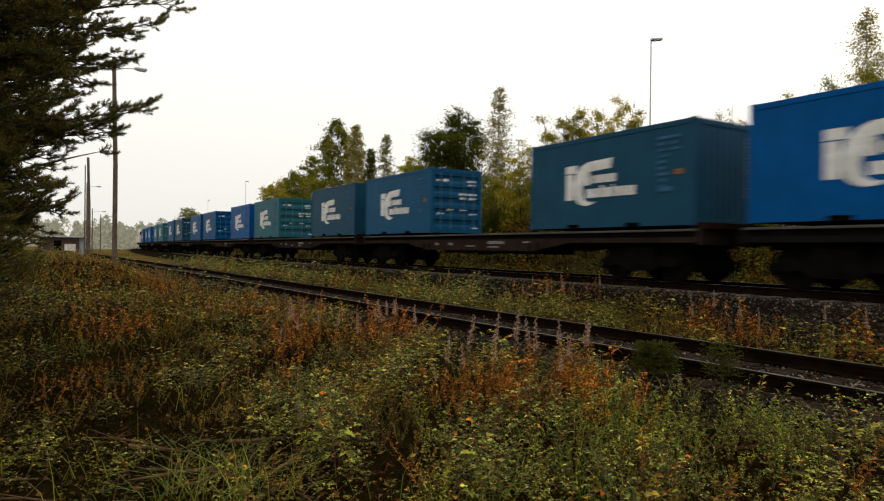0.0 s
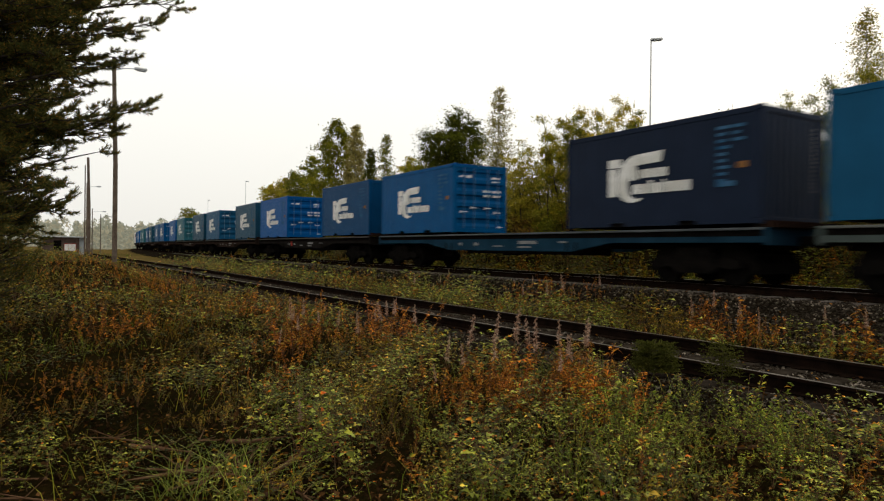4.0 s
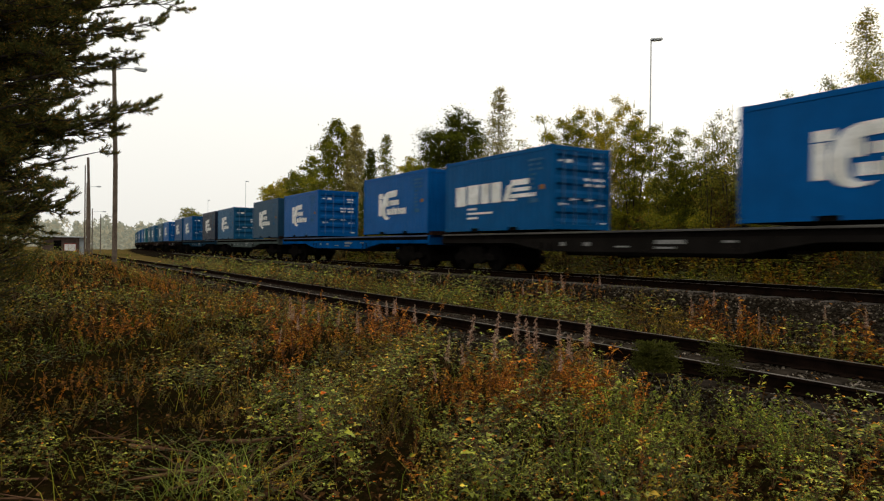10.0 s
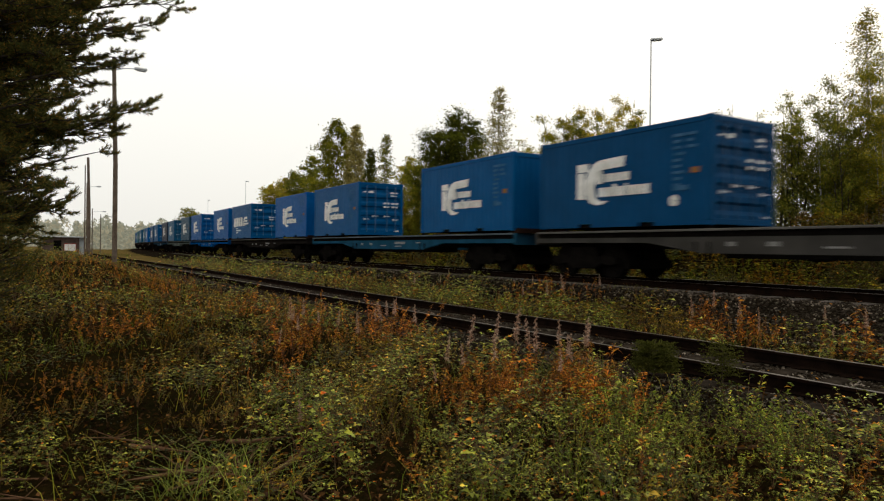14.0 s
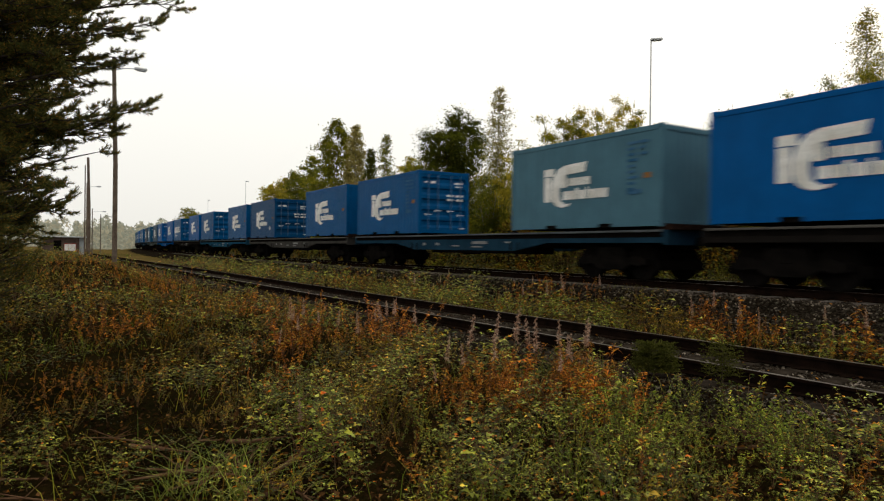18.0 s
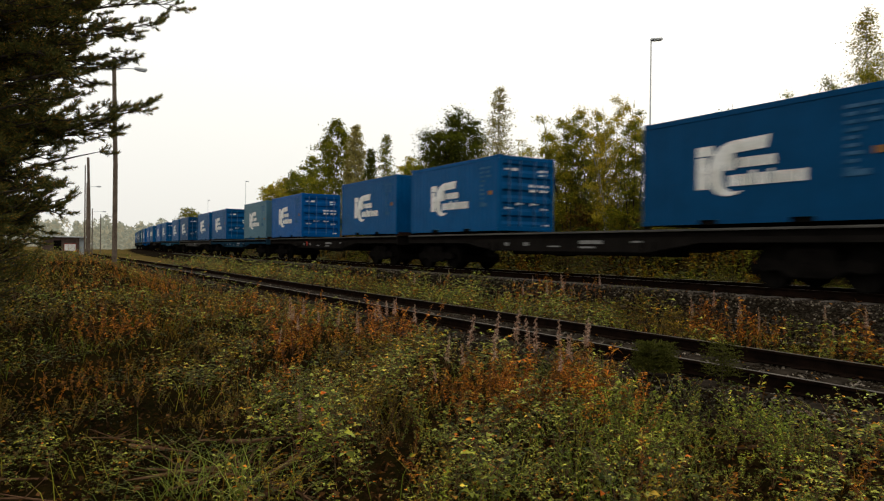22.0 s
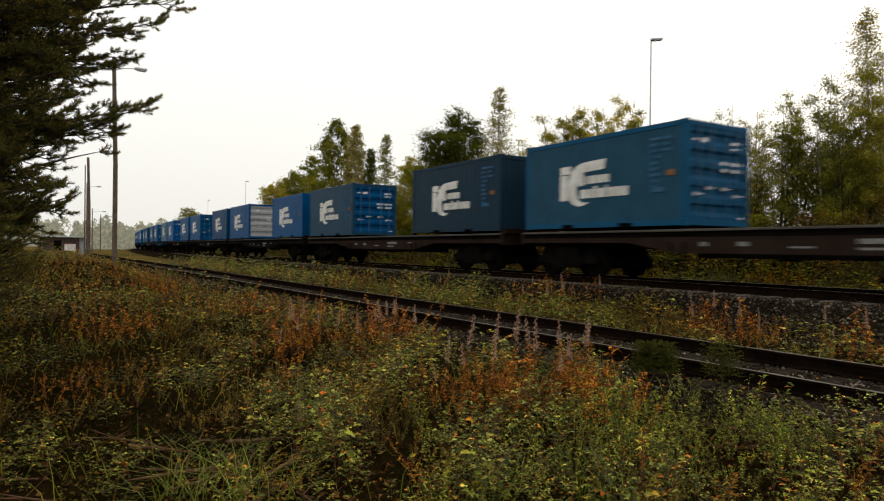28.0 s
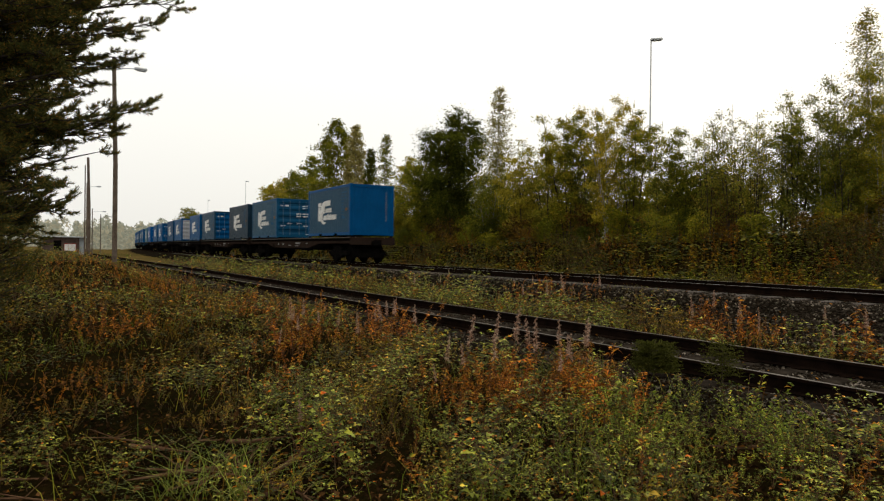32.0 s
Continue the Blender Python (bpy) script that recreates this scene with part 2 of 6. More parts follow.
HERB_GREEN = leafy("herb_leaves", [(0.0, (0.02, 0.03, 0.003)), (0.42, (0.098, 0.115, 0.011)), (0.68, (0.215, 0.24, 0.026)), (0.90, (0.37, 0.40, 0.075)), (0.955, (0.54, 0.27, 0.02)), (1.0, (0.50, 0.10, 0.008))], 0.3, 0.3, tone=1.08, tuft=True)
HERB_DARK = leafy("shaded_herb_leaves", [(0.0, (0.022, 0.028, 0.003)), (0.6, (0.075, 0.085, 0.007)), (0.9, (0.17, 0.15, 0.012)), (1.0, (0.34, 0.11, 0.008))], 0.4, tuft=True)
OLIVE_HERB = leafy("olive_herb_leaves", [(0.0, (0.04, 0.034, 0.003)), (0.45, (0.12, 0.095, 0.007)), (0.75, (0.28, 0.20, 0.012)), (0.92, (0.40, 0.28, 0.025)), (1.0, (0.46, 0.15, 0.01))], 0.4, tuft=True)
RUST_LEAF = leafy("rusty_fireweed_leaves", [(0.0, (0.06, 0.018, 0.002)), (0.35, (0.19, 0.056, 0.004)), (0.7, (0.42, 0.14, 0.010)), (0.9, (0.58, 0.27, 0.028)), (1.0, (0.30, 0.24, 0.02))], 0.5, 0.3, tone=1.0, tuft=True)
TAN_GRASS = leafy("tan_grass_blades", [(0.0, (0.07, 0.034, 0.005)), (0.5, (0.15, 0.072, 0.009)), (0.85, (0.22, 0.13, 0.02)), (1.0, (0.12, 0.11, 0.0125))], 0.5)
GREEN_GRASS = leafy("green_grass_blades", [(0.0, (0.06, 0.09, 0.0060)), (0.6, (0.14, 0.18, 0.0125)), (1.0, (0.30, 0.25, 0.0250))], 0.4)
LITTER = leafy("leaf_litter", [(0.0, (0.010, 0.006, 0.003)), (0.6, (0.034, 0.018, 0.008)), (0.93, (0.08, 0.038, 0.014)), (1.0, (0.26, 0.13, 0.05))], 0.4, 0.1)
FRESH_GRASS = leafy("fresh_grass_blades", [(0.0, (0.09, 0.13, 0.015)), (0.6, (0.20, 0.25, 0.03)), (1.0, (0.38, 0.38, 0.07))], 0.4)
VERGE_GREEN = leafy("verge_leaves", [(0.0, (0.03, 0.05, 0.004)), (0.5, (0.138, 0.185, 0.015)), (0.9, (0.31, 0.37, 0.045)), (1.0, (0.48, 0.24, 0.02))], 0.4, 0.3, tone=1.0, tuft=True)
BANK_HERB = leafy("bank_leaves", [(0.0, (0.025, 0.032, 0.005)), (0.55, (0.08, 0.088, 0.010)), (0.88, (0.19, 0.175, 0.02)), (1.0, (0.34, 0.16, 0.016))], 0.4, tuft=True)
for wet in (HERB_GREEN, HERB_DARK, OLIVE_HERB, RUST_LEAF, VERGE_GREEN, GREEN_GRASS, FRESH_GRASS, BANK_HERB):
    wet.node_tree.nodes["Principled BSDF"].inputs["Specular IOR Level"].default_value = 0.05
    wet.node_tree.nodes["Principled BSDF"].inputs["Roughness"].default_value = 0.42
SLOPE_OLIVE = leafy("slope_olive_leaves", [(0.0, (0.045, 0.034, 0.004)), (0.5, (0.155, 0.105, 0.009)), (0.85, (0.33, 0.22, 0.016)), (1.0, (0.46, 0.17, 0.012))], 0.4, tuft=True)
SLOPE_RUST = leafy("slope_withered_leaves", [(0.0, (0.05, 0.02, 0.003)), (0.5, (0.16, 0.062, 0.007)), (0.9, (0.36, 0.14, 0.018)), (1.0, (0.26, 0.2, 0.02))], 0.5, tuft=True)
SLOPE_HERB = leafy("slope_leaves", [(0.0, (0.04, 0.05, 0.006)), (0.5, (0.14, 0.155, 0.015)), (0.88, (0.32, 0.33, 0.035)), (1.0, (0.46, 0.28, 0.02))], 0.4, tuft=True)
PLUME = leafy("seed_fluff", [(0.0, (0.30, 0.14, 0.08)), (0.5, (0.46, 0.29, 0.20)), (1.0, (0.70, 0.56, 0.48))], 0.8, 0.4)


def ground_material():
    ma, nt, b = material("rough_soil", 0.95)
    n1, n2 = noise_node(nt, 0.7, 5), noise_node(nt, 22, 6, 0.7)
    # near-black, with the shade of the hollows between plants put into the tone
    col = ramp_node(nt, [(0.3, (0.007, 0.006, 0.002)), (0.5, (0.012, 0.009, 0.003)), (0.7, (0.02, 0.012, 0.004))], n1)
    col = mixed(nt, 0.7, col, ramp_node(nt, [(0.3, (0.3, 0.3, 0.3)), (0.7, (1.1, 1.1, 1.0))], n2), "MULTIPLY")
    nt.links.new(col, b.inputs["Base Color"])
    bumped(nt, b, n2, 0.9, 0.05)
    return ma


def gravel_material():
    ma, nt, b = material("dark_gravel", 0.8)
    tc = nt.nodes.new("ShaderNodeTexCoord")
    v = nt.nodes.new("ShaderNodeTexVoronoi")
    v.inputs["Scale"].default_value = 22
    nt.links.new(tc.outputs["Object"], v.inputs["Vector"])
    n1 = noise_node(nt, 1.3, 4)
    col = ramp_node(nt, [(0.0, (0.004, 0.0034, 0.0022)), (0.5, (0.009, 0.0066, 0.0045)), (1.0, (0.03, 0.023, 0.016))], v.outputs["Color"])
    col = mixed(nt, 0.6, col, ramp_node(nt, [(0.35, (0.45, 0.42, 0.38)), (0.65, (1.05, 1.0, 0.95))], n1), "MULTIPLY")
    nt.links.new(col, b.inputs["Base Color"])
    bumped(nt, b, v.outputs["Distance"], 0.9, 0.03)
    return ma


SOIL, GRAVEL = ground_material(), gravel_material()
FIELD = surface("dry_autumn_grass", [(0.3, (0.05, 0.042, 0.012)), (0.5, (0.10, 0.072, 0.022)), (0.7, (0.13, 0.075, 0.028))], 0.95, 0, 0.12, 3.0, 0.8, 0.1)

# ---- ground: one sheet to the horizon ----
def axis(parts):
    return np.unique(np.concatenate([np.arange(a, b, d) for a, b, d in parts]))


def ground():
    xs = axis([(-900, -100, 100), (-100, -10, 10), (-10, -1, 1.5), (-1, 26, 0.22), (26, 60, 2), (60, 200, 20), (200, 1500, 130)])
    ys = axis([(-300, -40, 40), (-40, 0, 2.5), (0, 30, 0.3), (30, 80, 1.0), (80, 240, 4), (240, 500, 40), (500, 2200, 170)])
    gx, gy = np.meshgrid(xs, ys)
    nx, ny = len(xs), len(ys)
    v = np.stack([gx.ravel(), gy.ravel(), ground_z(gx, gy).ravel()], 1)
    i = (np.arange(ny - 1)[:, None] * nx + np.arange(nx - 1)[None]).ravel()
    f = np.stack([i, i + 1, i + nx + 1, i + nx], 1)
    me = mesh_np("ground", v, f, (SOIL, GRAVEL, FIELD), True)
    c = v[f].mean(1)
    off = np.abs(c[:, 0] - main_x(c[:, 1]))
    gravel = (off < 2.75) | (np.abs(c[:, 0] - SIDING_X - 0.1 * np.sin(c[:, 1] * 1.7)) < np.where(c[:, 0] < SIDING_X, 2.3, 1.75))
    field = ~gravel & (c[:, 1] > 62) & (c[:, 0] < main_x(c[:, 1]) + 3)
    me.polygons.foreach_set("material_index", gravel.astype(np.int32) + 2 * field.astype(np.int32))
    tagged(put("ground", me), "rough autumn ground with dark gravel track beds", "ground", kind="structure")


ground()


# ---- tracks ----
RAIL_PROFILE = [(-0.075, -0.17), (0.075, -0.17), (0.075, -0.158), (0.012, -0.142), (0.012, -0.045), (0.036, -0.034), (0.036, -0.006),
                (0.03, 0.0), (-0.03, 0.0), (-0.036, -0.006), (-0.036, -0.034), (-0.012, -0.045), (-0.012, -0.142), (-0.075, -0.158)]


def sweep(points, profile, mats=(), pick=None):
    """A rail: a profile carried along points (x, y, z, heading)."""
    k = len(profile)
    v = [(x + u * math.cos(h), y - u * math.sin(h), z + w) for x, y, z, h in points for u, w in profile]
    f, mi = [], []
    for i in range(len(points) - 1):
        for j in range(k):
            a, b = i * k + j, i * k + (j + 1) % k
            f.append((a, b, b + k, a + k))
            mi.append(1 if j == pick else 0)
    me = mesh_np("rail", v, f, mats)
    me.polygons.foreach_set("material_index", np.array(mi, dtype=np.int32))
    return me


def track(name, label, line, z, s0, s1, step, n0, n1, head, sleeper):
    """Two rails, and a sleeper every 0.62 m between n0 and n1."""
    t = tagged(new(name), label, "railway track", kind="structure")
    ss = list(np.arange(s0, s1 + step, step))
    for side in (-1, 1):
        put("rail", sweep([(*line(s, side * (GAUGE / 2 + 0.036))[:2], z, line(s)[2]) for s in ss], RAIL_PROFILE, (RAIL_STEEL, head), 7), t)
    tie = bm_mesh("sleeper", box(-1.3, 1.3, -0.12, 0.12, -0.15, 0, 0.015), sleeper)
    plate = bm_mesh("base_plate", box(-0.16, 0.16, -0.08, 0.08, 0, 0.014), RAIL_STEEL)
    s = n0
    while s < n1:
        x, y, h = line(s)
        tie_ob = put("sleeper", tie, t, pose(x + RND.uniform(-.03, .03), y, z - 0.171 + RND.uniform(-.006, .0), 0, 0, -math.degrees(h) + RND.uniform(-1.2, 1.2)))
        if s < 12 and abs(z) > 0.3:
            for side in (-1, 1):
                put("base_plate", plate, tie_ob, pose(side * 0.80, 0, 0))
        s += 0.62


track("main_track", "railway track on a raised ballast bed", rail_point, 0.0, -60, 420, 4, 2, 90, RAIL_TOP, CONCRETE)
track("siding_track", "rusty siding track with tarred wooden sleepers", lambda s, off=0.0: (SIDING_X + off, s, 0.0), SIDING_Z, -60, 240, 4, 1, 60, RUSTY_HEAD, SLEEPER)


# ---- the train ----
LEN, WID, HGT, DECK = 6.058, 2.438, 2.591, 1.387
HOLE, JOINT = 6.170, 1.351
PITCH = 2 * LEN + HOLE + JOINT
FIRST = LEN + HOLE / 2
# seconds, and where the last container's rear end then stands along the line
RUN = [(0.0, -245.27), (1.0, -235.81), (2.0, -226.38), (3.0, -216.97), (6.0, -189.42), (7.0, -180.46), (8.0, -171.63), (9.5, -158.56), (11.0, -145.72), (12.0, -137.23),
       (14.0, -120.50), (17.0, -95.55), (19.0, -78.82), (21.0, -61.91), (23.4, -41.36), (25.0, -27.63), (28.0, -1.97), (30.0, 14.48), (32.0, 30.18)]


def run_slopes():
    n = len(RUN)
    d = [(RUN[i + 1][1] - RUN[i][1]) / (RUN[i + 1][0] - RUN[i][0]) for i in range(n - 1)]
    h = [RUN[i + 1][0] - RUN[i][0] for i in range(n - 1)]
    m = [d[0]] + [(d[i - 1] * h[i] + d[i] * h[i - 1]) / (h[i] + h[i - 1]) for i in range(1, n - 1)] + [d[-1]]
    return m


SLOPES = run_slopes()


def train_s(t):
    for i in range(len(RUN) - 1):
        (t0, s0), (t1, s1) = RUN[i], RUN[i + 1]
        if t <= t1 or i == len(RUN) - 2:
            h = t1 - t0
            u = (t - t0) / h
            return ((2 * u ** 3 - 3 * u ** 2 + 1) * s0 + (u ** 3 - 2 * u ** 2 + u) * h * SLOPES[i]
                    + (-2 * u ** 3 + 3 * u ** 2) * s1 + (u ** 3 - u ** 2) * h * SLOPES[i + 1])


TIMES = [i * 0.8 for i in range(41)]


def on_line(s, z=0.0):
    x, y, h = rail_point(s)
    return Matrix.Translation((x, y, z)) @ Matrix.Rotation(-h, 4, "Z")


MOVERS = []  # (thing, metres ahead of the last container's rear end, height)
WHEELS = []  # (wheelset, its place in the bogie)


def corrugated(length, height, n, depth):
    """A ribbed sheet in the y-z plane, outer face towards -x, with a plain inner face."""
    p = length / n
    prof = []
    for i in range(n):
        y = -length / 2 + i * p
        prof += [(0.0, y + 0.04 * p), (0.0, y + 0.38 * p), (depth, y + 0.54 * p), (depth, y + 0.88 * p)]
    prof = [(0.0, -length / 2)] + prof + [(0.0, length / 2)]
    v = [(x, y, z) for z in (0, height) for x, y in prof] + [(depth + 0.01, s * length / 2, z) for z in (0, height) for s in (-1, 1)]
    k = len(prof)
    f = [(i, i + k, i + k + 1, i + 1) for i in range(k - 1)]
    f.append((2 * k, 2 * k + 1, 2 * k + 3, 2 * k + 2))
    return mesh_np("wall", v, f, (PAINT,))


def door_mesh():
    """One door leaf in the x-z plane, facing -y, hollows pressed into it between bands."""
    w, h = 1.09, 2.30
    rows = [0.0]
    for i in range(5):
        a = 0.10 + i * 0.44
        rows += [a, a + 0.11, a + 0.25, a + 0.31]
    rows.append(h)
    ys = [0.0] + [0.0, 0.075, 0.075, 0.0] * 5 + [0.0]
    prof = list(zip(ys, rows))
    v = [(x, y, z) for x in (-w / 2, w / 2) for y, z in prof] + [(x, 0.085, z) for x in (-w / 2, w / 2) for z in (0, h)]
    k = len(prof)
    f = [(i, i + 1, i + k + 1, i + k) for i in range(k - 1)]
    f.append((2 * k, 2 * k + 1, 2 * k + 3, 2 * k + 2))
    return mesh_np("door", v, f, (PAINT,))


def flat_shapes(shapes, mat, name):
    """Thin plates on the near side wall: outlines in metres along the wall from its left end, and up from its foot."""
    bm = bmesh.new()
    for pts in shapes:
        vs = [bm.verts.new((-WID / 2 - 0.0045, LEN / 2 - u, z)) for u, z in pts]
        bm.faces.new(vs)
        ex = bmesh.ops.extrude_face_region(bm, geom=[bm.faces[-1] if False else f for f in bm.faces if set(f.verts) == set(vs)])
        bmesh.ops.translate(bm, verts=[e for e in ex["geom"] if isinstance(e, bmesh.types.BMVert)], vec=(0.004, 0, 0))
    return bm_mesh(name, bm, mat)


def rect(u0, u1, z0, z1, lean=0.0):
    return [(u0, z0), (u1, z0), (u1 + lean, z1), (u0 + lean, z1)]


def strip_arc(cu, cz, r0, r1, a0, a1, n=10):
    out = [(cu + r1 * math.cos(radians(a0 + (a1 - a0) * i / n)), cz + r1 * math.sin(radians(a0 + (a1 - a0) * i / n))) for i in range(n + 1)]
    back = [(cu + r0 * math.cos(radians(a0 + (a1 - a0) * i / n)), cz + r0 * math.sin(radians(a0 + (a1 - a0) * i / n))) for i in range(n + 1)]
    return out + back[::-1]


def emblem_mark():
    """The bold hooked stroke of the emblem."""
    return [[(3.42, 1.90), (2.5, 1.86), (2.24, 1.76), (2.04, 1.56), (1.95, 1.3), (1.95, 1.0), (2.01, 0.82), (2.15, 0.7), (2.4, 0.63), (2.65, 0.66), (2.8, 0.74), (2.55, 0.73), (2.37, 0.82), (2.31, 0.97), (2.30, 1.2),
             (2.36, 1.40), (2.46, 1.52), (2.62, 1.59), (3.36, 1.62)], rect(1.62, 2.06, 1.585, 1.81), rect(1.62, 1.925, 0.82, 1.56), rect(2.36, 2.60, 1.21, 1.55)]


def emblem_bars():
    """Two rows of plain upright bars beside the hook."""
    s = []
    u = 2.66
    for w in (0.17, 0.26, 0.26, 0.24):
        s.append(rect(u, u + w - 0.035, 1.25, 1.47))
        u += w
    u = 2.46
    for w, tall in ((0.27, 0), (0.26, 0), (0.16, 1), (0.27, 0), (0.11, 1), (0.26, 0), (0.27, 0), (0.20, 0)):
        s.append(rect(u, u + w - 0.035, 0.85, 1.17 if tall else 1.10))
        u += w
    return s


def block_shapes():
    """A row of plain pale blocks, a slanted mark and three short lines under them."""
    s = [rect(0.72, 1.38, 0.92, 1.62), rect(1.50, 2.20, 0.96, 1.64), rect(2.32, 2.82, 0.96, 1.64), rect(2.94, 3.50, 0.96, 1.64)]
    s += [rect(3.62, 3.92, 0.98, 1.50, 0.22), rect(4.02, 4.92, 1.46, 1.64, 0.04), rect(4.10, 5.00, 1.26, 1.38), rect(4.02, 5.30, 1.06, 1.18), rect(3.96, 4.30, 0.96, 1.03)]
    s += [rect(1.50, 2.05, 0.76, 0.83), rect(1.50, 3.00, 0.60, 0.67), rect(1.50, 2.15, 0.44, 0.51)]
    return s


def marking_shapes():
    s = []
    for i in range(9):
        z = 2.16 - i * 0.15
        s.append(rect(4.95, 5.18 if i % 3 else 5.28, z, z + 0.07))
        if i < 3:
            s.append(rect(5.34, 5.62 - 0.1 * (i % 2), z, z + 0.07))
    s.append(rect(4.95, 5.40, 0.86, 0.98))
    return s


class Kit:
    """Meshes shared by all containers and wagons."""
    pass


def container_kit():
    Kit.side = corrugated(LEN - 0.30, HGT - 0.30, 21, 0.008)
    Kit.end = corrugated(WID - 0.28, HGT - 0.30, 9, 0.014)
    Kit.door = door_mesh()
    bm = bmesh.new()
    add_box(bm, -WID / 2 + 0.03, WID / 2 - 0.03, -LEN / 2 + 0.1, LEN / 2 - 0.1, HGT - 0.05, HGT - 0.02)
    for i in range(18):
        y = -LEN / 2 + 0.35 + i * 0.315
        add_box(bm, -WID / 2 + 0.14, WID / 2 - 0.14, y, y + 0.14, HGT - 0.02, HGT - 0.004)
    Kit.roof = bm_mesh("roof", bm, PAINT)
    Kit.post = bm_mesh("corner_post", box(-0.08, 0.08, -0.08, 0.08, 0.118, HGT - 0.118, 0.012), PAINT)
    Kit.cast = bm_mesh("corner_casting", box(-0.081, 0.081, -0.089, 0.089, 0, 0.118, 0.012), PAINT)
    Kit.rail_top = bm_mesh("top_rail", box(-0.03, 0.03, -LEN / 2 + 0.178, LEN / 2 - 0.178, HGT - 0.15, HGT - 0.02, 0.008), PAINT)
    e = LEN / 2 - 0.178
    bm = prism([(-e, 0.02), (-1.35, 0.02), (-1.35, 0.12), (-0.85, 0.12), (-0.85, 0.02), (0.85, 0.02), (0.85, 0.12), (1.35, 0.12), (1.35, 0.02), (e, 0.02), (e, 0.165), (-e, 0.165)], -0.03, 0.03, "x")
    Kit.rail_low = bm_mesh("bottom_rail", bm, PAINT)
    Kit.header = bm_mesh("header", box(-WID / 2 + 0.162, WID / 2 - 0.162, -0.05, 0.05, HGT - 0.16, HGT - 0.02, 0.008), PAINT)
    Kit.sill = bm_mesh("sill", box(-WID / 2 + 0.162, WID / 2 - 0.162, -0.05, 0.05, 0.02, 0.16, 0.008), PAINT)
    Kit.floor = bm_mesh("floor", box(-WID / 2 + 0.065, WID / 2 - 0.065, -LEN / 2 + 0.19, LEN / 2 - 0.19, 0.01, 0.17), BLACK_STEEL)
    Kit.bar = bm_mesh("lock_rod", rod((0, -0.035, 0.02), (0, -0.035, 2.28), 0.026, None, 6), ROD_PAINT)
    bm = box(-0.15, 0.15, -0.055, -0.03, 0.0, 0.035, 0.006)
    add_box(bm, -0.16, -0.10, -0.06, 0.0, -0.03, 0.06)
    Kit.handle = bm_mesh("lock_handle", bm, ZINC)
    Kit.emblem = [flat_shapes([q], WHITE, "emblem") for q in emblem_mark() + emblem_bars()]
    Kit.blocks = [flat_shapes([q], WHITE, "emblem") for q in block_shapes()]
    Kit.marks = flat_shapes(marking_shapes(), PALE_BLUE, "marking")
    Kit.sticker = flat_shapes([rect(5.47, 5.70, 1.25, 1.39)], ORANGE, "sticker")
    Kit.badge = flat_shapes([strip_arc(5.0, 0.62, 0.001, 0.14, 0, 350, 14)], WHITE, "sticker")
    Kit.bit = bm_mesh("door_marking", box(-0.5, 0.5, -0.006, -0.001, -0.5, 0.5), WHITE)
    Kit.bits_a = ((-0.10, 0.14, 1.92, 0.10), (-0.40, -0.18, 1.94, 0.05))
    Kit.bits_b = ((-0.02, 0.36, 1.93, 0.075), (0.0, 0.34, 1.80, 0.05), (-0.42, -0.08, 1.40, 0.08), (0.02, 0.40, 1.40, 0.08), (-0.40, -0.10, 1.23, 0.08), (0.04, 0.38, 1.23, 0.08), (0.2, 0.45, 0.06, 0.05))
    bm = bmesh.new()
    for i in range(16):
        add_box(bm, 0, 0.06, -0.006, -0.001, 0.75 + i * 0.095, 0.81 + i * 0.095)
    Kit.column = bm_mesh("end_marking", bm, SILL_MARK)


